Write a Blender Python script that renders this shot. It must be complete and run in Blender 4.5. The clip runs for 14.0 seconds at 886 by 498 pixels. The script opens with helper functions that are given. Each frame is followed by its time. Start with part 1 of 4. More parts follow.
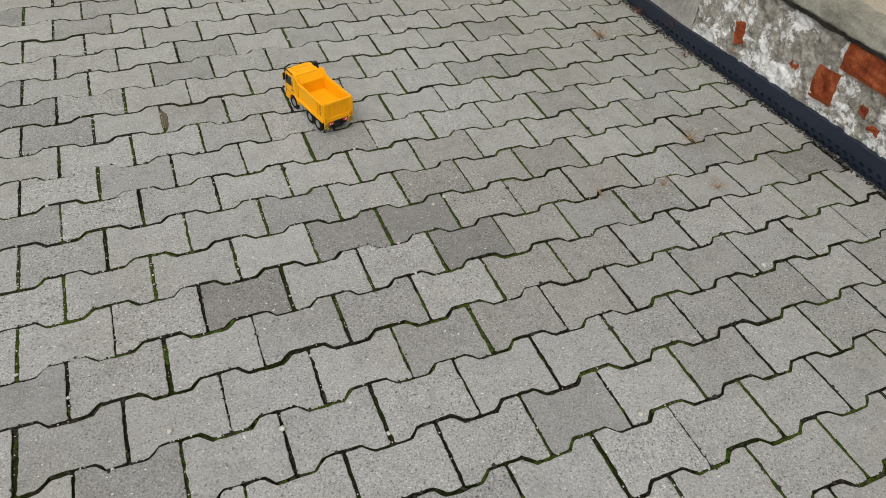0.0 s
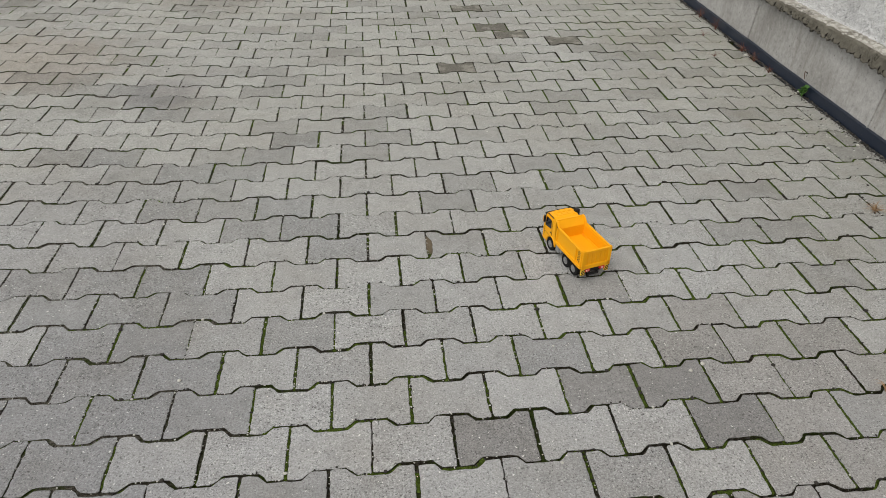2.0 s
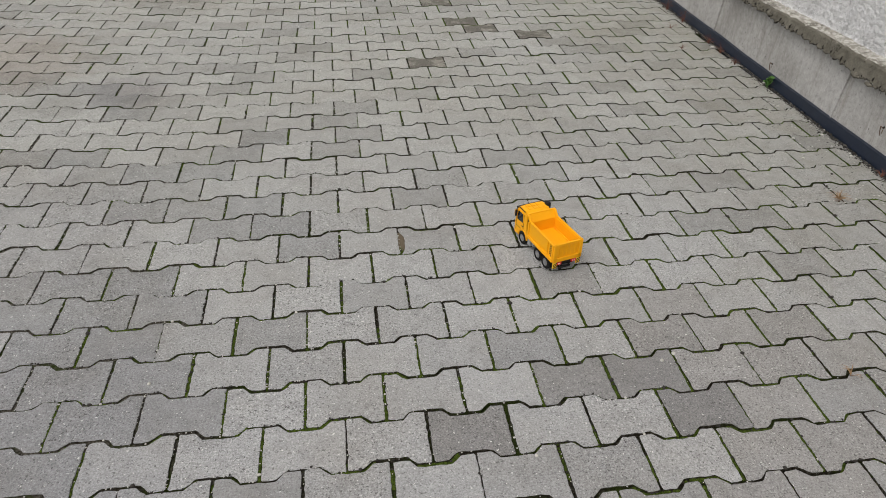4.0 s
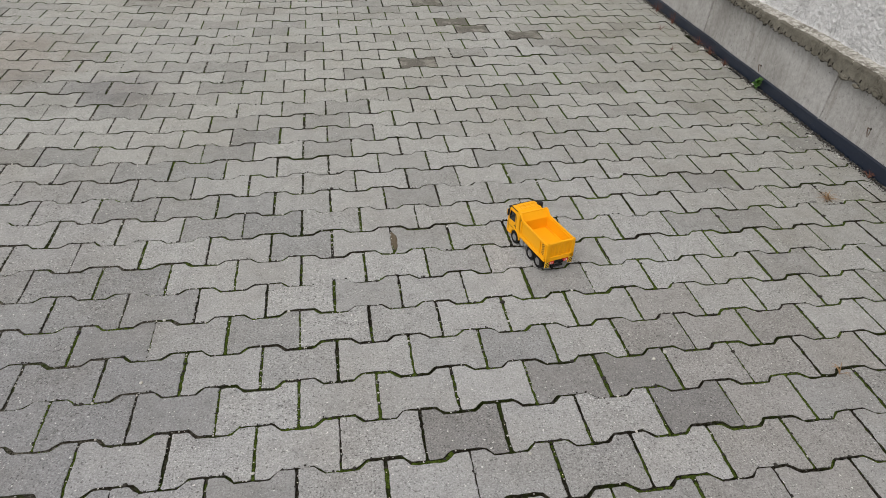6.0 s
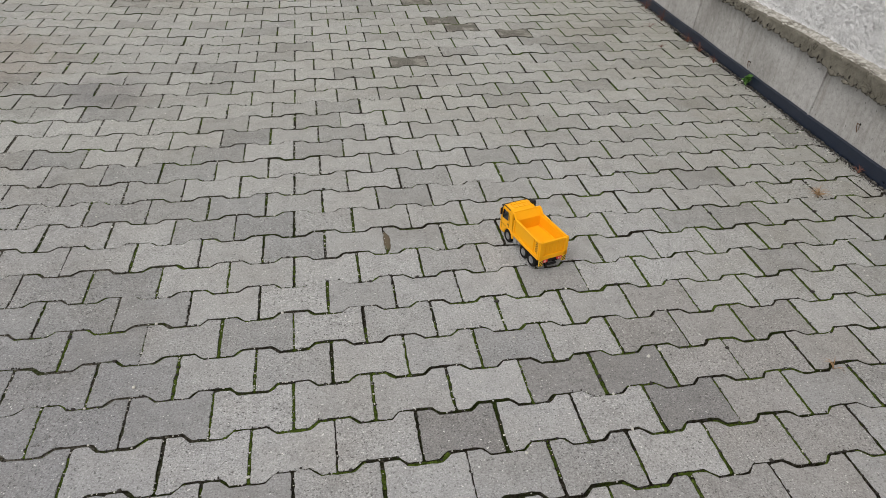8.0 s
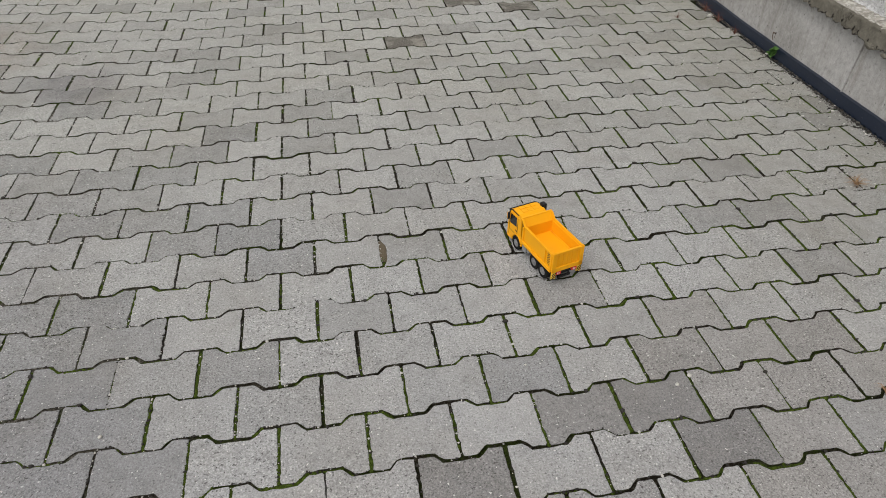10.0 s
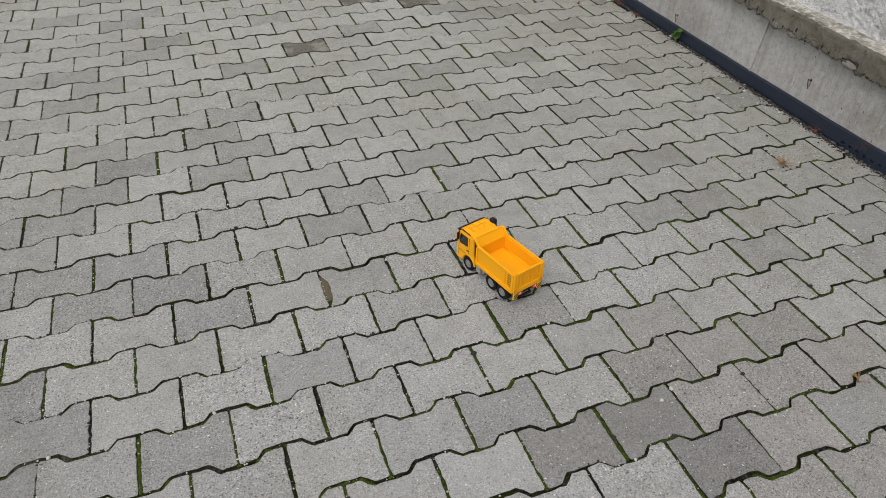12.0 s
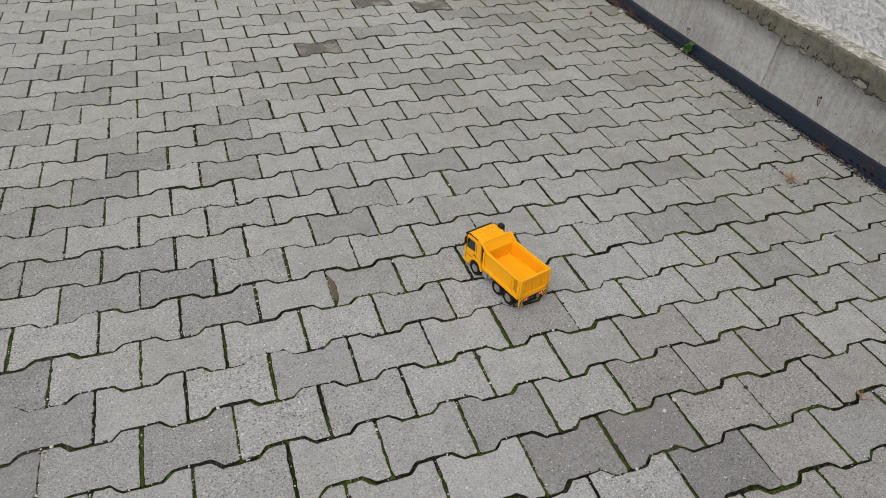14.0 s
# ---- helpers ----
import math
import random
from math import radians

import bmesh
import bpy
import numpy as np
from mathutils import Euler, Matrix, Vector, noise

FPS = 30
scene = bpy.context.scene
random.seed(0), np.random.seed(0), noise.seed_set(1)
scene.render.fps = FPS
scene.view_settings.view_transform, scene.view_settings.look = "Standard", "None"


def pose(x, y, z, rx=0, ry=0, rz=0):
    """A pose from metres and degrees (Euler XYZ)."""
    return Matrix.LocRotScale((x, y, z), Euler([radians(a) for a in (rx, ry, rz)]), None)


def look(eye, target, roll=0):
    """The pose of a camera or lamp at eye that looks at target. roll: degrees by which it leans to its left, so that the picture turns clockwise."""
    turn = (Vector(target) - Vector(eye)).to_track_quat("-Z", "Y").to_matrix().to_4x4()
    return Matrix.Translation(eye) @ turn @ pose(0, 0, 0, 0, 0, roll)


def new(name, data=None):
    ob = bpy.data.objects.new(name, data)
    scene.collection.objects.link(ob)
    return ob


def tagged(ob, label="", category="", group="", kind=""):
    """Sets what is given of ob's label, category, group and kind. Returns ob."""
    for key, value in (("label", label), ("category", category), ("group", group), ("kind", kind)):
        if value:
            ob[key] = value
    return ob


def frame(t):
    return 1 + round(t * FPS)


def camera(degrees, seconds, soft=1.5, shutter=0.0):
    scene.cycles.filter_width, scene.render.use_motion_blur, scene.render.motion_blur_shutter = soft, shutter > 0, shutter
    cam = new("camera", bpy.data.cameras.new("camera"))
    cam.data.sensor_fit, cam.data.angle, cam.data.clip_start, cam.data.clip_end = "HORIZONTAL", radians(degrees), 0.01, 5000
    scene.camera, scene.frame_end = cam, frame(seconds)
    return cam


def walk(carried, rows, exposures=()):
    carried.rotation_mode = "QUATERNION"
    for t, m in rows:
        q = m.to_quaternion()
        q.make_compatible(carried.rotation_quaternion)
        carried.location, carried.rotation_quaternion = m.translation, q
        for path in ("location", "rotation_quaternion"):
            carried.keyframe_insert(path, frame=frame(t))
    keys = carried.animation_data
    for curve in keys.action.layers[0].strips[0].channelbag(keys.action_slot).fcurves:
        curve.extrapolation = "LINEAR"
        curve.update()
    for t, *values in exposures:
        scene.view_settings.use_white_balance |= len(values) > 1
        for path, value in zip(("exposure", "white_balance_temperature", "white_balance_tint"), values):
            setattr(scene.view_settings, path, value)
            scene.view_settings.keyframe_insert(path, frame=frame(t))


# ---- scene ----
cam = camera(64.98, 14.0, soft=0.5)
PATH = [
    (0.0, look((0.0321, -2.0425, 1.2850), (0.6650, -0.7452, -0.0994), 5.02)),
    (0.5, look((-0.0031, -2.0361, 1.3017), (0.4782, -0.6179, -0.0238), 2.79)),
    (1.0, look((-0.0578, -2.0095, 1.3056), (0.2634, -0.5003, 0.0330), 2.04)),
    (1.5, look((-0.1145, -1.9697, 1.3210), (0.1087, -0.3929, 0.1111), 2.16)),
    (2.0, look((-0.1691, -1.9484, 1.3345), (0.0194, -0.3144, 0.1967), 1.25)),
    (2.5, look((-0.1684, -1.9450, 1.3402), (0.0469, -0.3168, 0.1990), 1.37)),
    (3.0, look((-0.1616, -1.9416, 1.3329), (0.0799, -0.3213, 0.1856), 1.72)),
    (3.5, look((-0.1565, -1.9430, 1.3348), (0.0941, -0.3251, 0.1860), 1.55)),
    (6.0, look((-0.1699, -1.9492, 1.3331), (0.1183, -0.3359, 0.1868), 2.23)),
    (6.5, look((-0.1732, -1.9478, 1.3316), (0.1241, -0.3369, 0.1842), 2.15)),
    (7.0, look((-0.1725, -1.9435, 1.3315), (0.1283, -0.3338, 0.1832), 2.00)),
    (7.5, look((-0.1737, -1.9428, 1.3316), (0.1331, -0.3328, 0.1854), 1.91)),
    (8.0, look((-0.1760, -1.9415, 1.3306), (0.1372, -0.3340, 0.1826), 2.11)),
    (10.3, look((-0.1100, -1.6390, 1.3080), (0.1775, -0.1090, 0.0530), 0.15)),
    (10.5, look((-0.1210, -1.6030, 1.3250), (0.2020, -0.0960, 0.0500), 0.20)),
    (11.0, look((-0.2040, -1.5171, 1.3134), (0.3303, -0.0486, 0.0651), -0.24)),
    (11.5, look((-0.2195, -1.4844, 1.3072), (0.3460, -0.0262, 0.0607), 1.53)),
    (12.0, look((-0.2111, -1.4692, 1.3070), (0.3512, -0.0137, 0.0559), 0.92)),
    (12.5, look((-0.2177, -1.4640, 1.3049), (0.3407, -0.0081, 0.0525), 1.47)),
    (13.0, look((-0.2238, -1.4618, 1.3056), (0.3359, -0.0018, 0.0586), 2.12)),
    (13.5, look((-0.2246, -1.4670, 1.3082), (0.3301, 0.0012, 0.0686), 2.03)),
    (14.0, look((-0.2297, -1.4715, 1.3067), (0.3319, -0.0054, 0.0677), 2.80)),
]
walk(cam, PATH, [(0, 0.19, 6800, 7), (2, 0.18, 6690, 8), (3.5, 0.18, 6640, 10), (9, 0.18, 6640, 10), (11, 0.13, 6580, 10), (14, 0.13, 6580, 10)])

# ---- light: an overcast sky ----
world = bpy.data.worlds.new("overcast_sky")
scene.world = world
world.use_nodes = True
wn, wl = world.node_tree.nodes, world.node_tree.links
sky = wn.new("ShaderNodeTexSky")
sky.sky_type, sky.sun_disc = "NISHITA", False
sky.sun_elevation, sky.sun_rotation = radians(58), radians(-135)
sky.air_density, sky.dust_density, sky.ozone_density = 1.0, 6.0, 1.0
bg = wn["Background"]
bg.inputs["Strength"].default_value = 0.135
hue = wn.new("ShaderNodeHueSaturation")
hue.inputs["Saturation"].default_value = 0.25
wl.new(sky.outputs["Color"], hue.inputs["Color"])
wl.new(hue.outputs["Color"], bg.inputs["Color"])
sun = new("overcast_sun", bpy.data.lights.new("overcast_sun", "SUN"))
sun.data.energy, sun.data.angle, sun.data.color = 0.5, radians(110), (1.0, 0.97, 0.93)
sun.matrix_world = look((-2.6, -2.6, 6), (0, 0, 0))


# ---- materials ----
class Nodes:
    """A small writer for node materials; coordinates are metres in the world."""

    def __init__(self, name, rough=0.8, metal=0.0, spec=0.4):
        self.m = bpy.data.materials.new(name)
        self.m.use_nodes = True
        self.n, self.l = self.m.node_tree.nodes, self.m.node_tree.links
        self.b = self.n["Principled BSDF"]
        self.b.inputs["Roughness"].default_value = rough
        self.b.inputs["Metallic"].default_value = metal
        self.b.inputs["Specular IOR Level"].default_value = spec
        self.geo = self.n.new("ShaderNodeNewGeometry")
        self.where = self.geo.outputs["Position"]

    def local(self):
        self.where = self.n.new("ShaderNodeTexCoord").outputs["Object"]

    def noise(self, scale, detail=4, rough=0.6, warp=0.0):
        t = self.n.new("ShaderNodeTexNoise")
        t.inputs["Scale"].default_value, t.inputs["Detail"].default_value = scale, detail
        t.inputs["Roughness"].default_value, t.inputs["Distortion"].default_value = rough, warp
        self.l.new(self.where, t.inputs["Vector"])
        return t.outputs["Fac"]

    def streaks(self, scale, squeeze):
        """Noise drawn out along z: what runs down a wall."""
        v = self.n.new("ShaderNodeVectorMath")
        v.operation = "MULTIPLY"
        v.inputs[1].default_value = (1.0, 1.0, squeeze)
        self.l.new(self.where, v.inputs[0])
        was, self.where = self.where, v.outputs[0]
        fac = self.noise(scale, 5, 0.7)
        self.where = was
        return fac

    def cells(self, scale):
        t = self.n.new("ShaderNodeTexVoronoi")
        t.inputs["Scale"].default_value = scale
        self.l.new(self.where, t.inputs["Vector"])
        return t.outputs["Distance"], t.outputs["Color"]

    def ramp(self, fac, stops):
        r = self.n.new("ShaderNodeValToRGB")
        e = r.color_ramp.elements
        while len(e) < len(stops):
            e.new(0.5)
        for q, (p, c) in zip(e, stops):
            q.position = p
            q.color = (*c, 1) if isinstance(c, tuple) else (c, c, c, 1)
        self.l.new(fac, r.inputs["Fac"])
        return r.outputs["Color"]

    def mix(self, fac, a, b, how="MIX"):
        x = self.n.new("ShaderNodeMix")
        x.data_type, x.blend_type = "RGBA", how
        for k, v in ((0, fac), (6, a), (7, b)):
            if isinstance(v, (int, float)):
                x.inputs[k].default_value = v if k == 0 else (v, v, v, 1)
            elif isinstance(v, tuple):
                x.inputs[k].default_value = (*v, 1)
            else:
                self.l.new(v, x.inputs[k])
        return x.outputs[2]

    def random(self, island=False):
        return self.geo.outputs["Random Per Island"] if island else self.n.new("ShaderNodeObjectInfo").outputs["Random"]

    def bump(self, height, strength, dist):
        u = self.n.new("ShaderNodeBump")
        u.inputs["Strength"].default_value, u.inputs["Distance"].default_value = strength, dist
        self.l.new(height, u.inputs["Height"])
        if self.b.inputs["Normal"].links:
            self.l.new(self.b.inputs["Normal"].links[0].from_socket, u.inputs["Normal"])
        self.l.new(u.outputs["Normal"], self.b.inputs["Normal"])

    def done(self, colour, rough=None):
        if isinstance(colour, tuple):
            self.b.inputs["Base Color"].default_value = (*colour, 1)
        else:
            self.l.new(colour, self.b.inputs["Base Color"])
        if rough is not None:
            self.l.new(rough, self.b.inputs["Roughness"])
        return self.m


def paver_material(name, low, high, island=False, worn=False):
    """Cast concrete: a tone per stone, cloudy stains, coarse aggregate, open pores and pale chips."""
    k = Nodes(name, 0.92, spec=0.2)
    tone = k.ramp(k.random(island), [(0.0, low), (0.25, tuple(0.35 * a + 0.65 * b for a, b in zip(low, high))), (1.0, high)])
    cloud = k.ramp(k.noise(1.7, 5, 0.65), [(0.30, (0.89, 0.87, 0.84)), (0.50, (1, 1, 1)), (0.72, (1.04, 1.05, 1.07))])
    blot = k.ramp(k.noise(16, 6, 0.75), [(0.28, 0.80), (0.5, 1.0), (0.75, 1.10)])
    grain = k.ramp(k.noise(230, 3, 0.7), [(0.30, 0.42), (0.43, 0.86), (0.55, 1.07), (0.70, 1.50)])
    d, tint = k.cells(260)
    stones = k.ramp(tint, [(0.0, 0.60), (0.3, 0.95), (0.7, 1.03), (1.0, 1.40)])
    c = k.mix(1.0, tone, cloud, "MULTIPLY")
    c = k.mix(1.0, c, blot, "MULTIPLY")
    dice = k.n.new("ShaderNodeTexWhiteNoise")
    dice.noise_dimensions = "1D"
    k.l.new(k.random(island), dice.inputs["W"])
    open_face = k.ramp(dice.outputs["Value"], [(0.0, 0.60), (0.55, 0.85), (1.0, 1.0)])
    patchy = k.mix(1.0, open_face, k.ramp(k.noise(11, 4, 0.7), [(0.35, 0.72), (0.60, 1.0)]), "MULTIPLY")
    c = k.mix(patchy, c, grain, "MULTIPLY")
    c = k.mix(patchy, c, stones, "MULTIPLY")
    speck = k.ramp(k.noise(115, 2, 0.5), [(0.70, 0.0), (0.72, 0.9)])
    c = k.mix(speck, c, (0.62, 0.61, 0.58))
    pore = k.ramp(k.noise(150, 2, 0.5), [(0.335, 0.85), (0.365, 0.0)])
    c = k.mix(k.mix(1.0, pore, patchy, "MULTIPLY"), c, (0.06, 0.056, 0.052))
    side = k.n.new("ShaderNodeSeparateXYZ")
    k.l.new(k.where, side.inputs[0])

    def reach(axis, near, far):
        r = k.n.new("ShaderNodeMapRange")
        r.inputs["From Min"].default_value, r.inputs["From Max"].default_value = near, far
        k.l.new(side.outputs[axis], r.inputs["Value"])
        return r.outputs[0]

    # brown silt and the wall's shade, both in the colour, stronger towards the house
    silt_shade = k.ramp(k.noise(4.5, 6, 0.7), [(0.34, 0.15), (0.62, 0.85)])
    c = k.mix(k.mix(1.0, silt_shade, reach("X", 0.9, 2.0), "MULTIPLY"), c, k.mix(1.0, c, (0.80, 0.78, 0.72), "MULTIPLY"))
    # a cool tint all over, patchily warmer towards the far end of the yard
    far_tint = k.ramp(k.noise(0.9, 4, 0.6), [(0.25, 0.55), (0.65, 1.0)])
    c = k.mix(1.0, c, (0.988, 1.0, 1.025), "MULTIPLY")
    c = k.mix(k.mix(1.0, far_tint, reach("Y", -0.9, 1.4), "MULTIPLY"), c, k.mix(1.0, c, (1.03, 1.02, 0.935), "MULTIPLY"))
    # old spills with ragged rims
    for x, y, r, colour in STAINS:
        away = k.n.new("ShaderNodeVectorMath")
        away.operation = "DISTANCE"
        away.inputs[1].default_value = (x, y, 0)
        k.l.new(k.where, away.inputs[0])
        rim = k.n.new("ShaderNodeMath")
        rim.operation = "MULTIPLY_ADD"
        k.l.new(k.noise(7, 5, 0.7), rim.inputs[0])
        rim.inputs[1].default_value = -1.3 * r
        k.l.new(away.outputs["Value"], rim.inputs[2])
        c = k.mix(k.ramp(rim.outputs[0], [(0.0, 1.0), (0.35 * r + 0.03, 0.0)]), c, k.mix(1.0, c, colour, "MULTIPLY"))
    if worn:
        hole = k.ramp(k.noise(9, 6, 0.7, 0.4), [(0.40, 0.0), (0.50, 0.85)])
        rubble = k.ramp(k.noise(120, 4, 0.8), [(0.35, (0.05, 0.045, 0.038)), (0.55, (0.13, 0.122, 0.105)), (0.70, (0.27, 0.26, 0.24))])
        c = k.mix(hole, c, rubble)
        k.bump(k.noise(120, 4, 0.8), 1.0, 0.006)
    k.bump(k.noise(170, 2, 0.7), 0.7, 0.003)
    k.bump(k.noise(60, 2, 0.6), 0.4, 0.003)
    return k.done(c)


STAINS = [(-1.17, 1.37, 0.20, (0.82, 0.81, 0.83)), (-1.46, 1.20, 0.14, (0.84, 0.84, 0.83)), (-1.95, 1.75, 0.55, (0.93, 0.88, 0.85)),
          (-2.6, 2.9, 0.45, (0.72, 0.70, 0.69)), (-1.2, 3.1, 0.40, (0.80, 0.78, 0.77)), (-1.25, 0.20, 0.45, (0.90, 0.895, 0.905)), (-0.95, -0.75, 0.45, (0.90, 0.897, 0.905)),
          (0.80, -0.62, 0.34, (0.96, 0.955, 0.95))]
GREY_LOW, GREY_HIGH = (0.240, 0.239, 0.235), (0.328, 0.328, 0.322)
M_PAVER = paver_material("grey_concrete", GREY_LOW, GREY_HIGH)
M_PAVER_FIELD = paver_material("grey_concrete_field", GREY_LOW, GREY_HIGH, island=True)
M_PAVER_DARK = paver_material("dark_concrete", (0.196, 0.193, 0.189), (0.220, 0.216, 0.210))
M_PAVER_MID = paver_material("slate_grey_concrete", (0.232, 0.233, 0.232), (0.258, 0.259, 0.258))
M_PAVER_WARM = paver_material("brownish_concrete", (0.242, 0.236, 0.226), (0.284, 0.278, 0.268))
M_PAVER_WORN = paver_material("worn_concrete", (0.22, 0.21, 0.19), (0.26, 0.25, 0.23), worn=True)


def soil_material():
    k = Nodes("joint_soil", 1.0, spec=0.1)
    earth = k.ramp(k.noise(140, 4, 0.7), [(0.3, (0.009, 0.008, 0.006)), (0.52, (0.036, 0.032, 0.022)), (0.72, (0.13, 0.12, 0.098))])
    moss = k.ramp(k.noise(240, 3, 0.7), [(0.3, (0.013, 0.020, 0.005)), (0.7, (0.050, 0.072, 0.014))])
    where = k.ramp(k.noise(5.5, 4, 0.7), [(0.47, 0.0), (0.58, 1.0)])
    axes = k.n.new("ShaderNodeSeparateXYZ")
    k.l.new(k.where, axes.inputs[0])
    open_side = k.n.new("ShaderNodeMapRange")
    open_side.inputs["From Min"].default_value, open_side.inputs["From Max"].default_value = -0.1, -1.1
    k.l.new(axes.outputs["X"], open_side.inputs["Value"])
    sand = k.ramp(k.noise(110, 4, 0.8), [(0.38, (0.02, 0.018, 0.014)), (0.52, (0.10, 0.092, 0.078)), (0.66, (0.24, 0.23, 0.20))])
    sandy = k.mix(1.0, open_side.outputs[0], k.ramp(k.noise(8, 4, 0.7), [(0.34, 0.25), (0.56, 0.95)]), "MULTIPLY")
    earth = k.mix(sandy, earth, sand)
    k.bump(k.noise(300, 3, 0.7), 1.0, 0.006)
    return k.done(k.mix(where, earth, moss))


def moss_material():
    k = Nodes("moss", 1.0, spec=0.1)
    c = k.ramp(k.noise(160, 4, 0.7), [(0.25, (0.014, 0.021, 0.005)), (0.5, (0.045, 0.070, 0.011)), (0.8, (0.135, 0.190, 0.030))])
    k.bump(k.noise(700, 2, 0.7), 0.9, 0.003)
    return k.done(c)


def ground_material():
    k = Nodes("yard_ground", 0.95, spec=0.2)
    c = k.ramp(k.noise(1.2, 6, 0.65), [(0.3, (0.16, 0.155, 0.14)), (0.7, (0.27, 0.265, 0.25))])
    c = k.mix(0.7, c, k.ramp(k.noise(130, 3), [(0.3, 0.7), (0.7, 1.2)]), "MULTIPLY")
    k.bump(k.noise(120, 4), 0.5, 0.005)
    return k.done(c)


def concrete_wall_material():
    k = Nodes("plinth_concrete", 0.85, spec=0.3)
    base = k.ramp(k.noise(3.2, 6, 0.65, 0.3), [(0.28, (0.268, 0.260, 0.245)), (0.45, (0.340, 0.334, 0.320)), (0.6, (0.392, 0.387, 0.375)), (0.75, (0.438, 0.433, 0.422))])
    fine = k.ramp(k.noise(48, 6, 0.75), [(0.30, 0.66), (0.44, 0.95), (0.55, 1.04), (0.70, 1.22)])
    c = k.mix(1.0, base, fine, "MULTIPLY")
    grain = k.ramp(k.noise(240, 3, 0.8), [(0.3, 0.8), (0.7, 1.2)])
    c = k.mix(0.8, c, grain, "MULTIPLY")
    c = k.mix(1.0, c, k.ramp(k.streaks(26, 0.10), [(0.30, (0.80, 0.785, 0.76)), (0.48, (1, 1, 1)), (0.70, (1.10, 1.10, 1.11))]), "MULTIPLY")
    lime = k.ramp(k.streaks(45, 0.28), [(0.64, 0.0), (0.70, 0.8)])
    c = k.mix(lime, c, (0.62, 0.62, 0.605))
    dirt = k.ramp(k.noise(13, 7, 0.75), [(0.64, 0.0), (0.71, 0.7)])
    c = k.mix(dirt, c, (0.15, 0.12, 0.09))
    pit = k.ramp(k.noise(70, 2, 0.5), [(0.26, 0.85), (0.285, 0.0)])
    c = k.mix(pit, c, (0.05, 0.045, 0.04))
    k.bump(k.noise(170, 3, 0.8), 0.6, 0.003)
    k.bump(k.noise(22, 4), 0.5, 0.008)
    return k.done(c)


def ledge_material(name="ledge_mortar", low=(0.088, 0.082, 0.066), mid=(0.122, 0.114, 0.093), high=(0.155, 0.146, 0.121), pale=0.69, cracks=0.85):
    k = Nodes(name, 0.95, spec=0.2)
    c = k.ramp(k.noise(9, 5, 0.65), [(0.3, low), (0.5, mid), (0.72, high)])
    c = k.mix(1.0, c, k.ramp(k.noise(130, 4, 0.8), [(0.3, 0.74), (0.5, 1.0), (0.7, 1.22)]), "MULTIPLY")
    lichen = k.ramp(k.noise(40, 6, 0.8), [(pale, 0.0), (pale + 0.05, 0.85)])
    c = k.mix(lichen, c, (0.55, 0.54, 0.50))
    crack = k.ramp(k.noise(7.5, 6, 0.7, 0.6), [(0.482, 0.0), (0.496, cracks), (0.504, cracks), (0.518, 0.0)])
    gate = k.ramp(k.noise(4.1, 3), [(0.46, 0.0), (0.54, 1.0)])
    c = k.mix(k.mix(1.0, crack, gate, "MULTIPLY"), c, (0.03, 0.026, 0.02))
    k.bump(k.noise(90, 4, 0.8), 0.6, 0.004)
    return k.done(c)


def roughcast_material(name, light, dark, scale=150):
    k = Nodes(name, 0.95, spec=0.2)
    c = k.ramp(k.noise(scale, 5, 0.8), [(0.40, dark), (0.455, tuple(0.55 * a + 0.45 * b for a, b in zip(light, dark))), (0.51, light)])
    c = k.mix(0.9, c, k.ramp(k.noise(6, 5, 0.7), [(0.32, 0.66), (0.48, 1.05)]), "MULTIPLY")
    k.bump(k.noise(scale, 3, 0.8), 1.0, 0.007)
    return k.done(c)


def plaster_material():
    k = Nodes("crumbling_plaster", 0.97, spec=0.15)
    mortar = k.ramp(k.noise(38, 7, 0.8), [(0.30, (0.08, 0.071, 0.058)), (0.42, (0.22, 0.205, 0.178)), (0.55, (0.34, 0.325, 0.295)), (0.70, (0.50, 0.485, 0.455))])
    white = k.ramp(k.noise(75, 6, 0.8), [(0.30, (0.40, 0.40, 0.405)), (0.44, (0.64, 0.645, 0.655)), (0.58, (0.80, 0.805, 0.815))])
    where = k.ramp(k.noise(8.5, 9, 0.8, 0.3), [(0.505, 0.0), (0.53, 1.0)])
    c = k.mix(where, mortar, white)
    red = k.ramp(k.noise(15, 6, 0.75), [(0.655, 0.0), (0.665, 1.0)])
    c = k.mix(red, c, (0.34, 0.12, 0.06))
    k.bump(k.noise(60, 4, 0.8), 0.7, 0.012)
    k.bump(k.noise(8.5, 5, 0.8, 0.3), 0.6, 0.012)
    return k.done(c)


def brick_material():
    k = Nodes("red_brick", 0.9, spec=0.2)
    c = k.ramp(k.noise(26, 5, 0.7), [(0.3, (0.12, 0.022, 0.008)), (0.52, (0.26, 0.058, 0.020)), (0.75, (0.42, 0.14, 0.055))])
    c = k.mix(0.7, c, k.ramp(k.noise(180, 4, 0.7), [(0.3, 0.7), (0.7, 1.2)]), "MULTIPLY")
    k.bump(k.noise(110, 5, 0.75), 0.8, 0.005)
    return k.done(c)


def plain(name, colour, rough, metal=0.0, spec=0.5, wear=0.12, scale=220, relief=0.0):
    """A moulded or painted surface with slight mottling."""
    k = Nodes(name, rough, metal, spec)
    c = k.mix(wear, colour, k.ramp(k.noise(scale, 4, 0.7), [(0.3, 0.55), (0.7, 1.0)]), "MULTIPLY")
    if relief:
        k.bump(k.noise(scale, 3), relief, 0.002)
    return k.done(c)


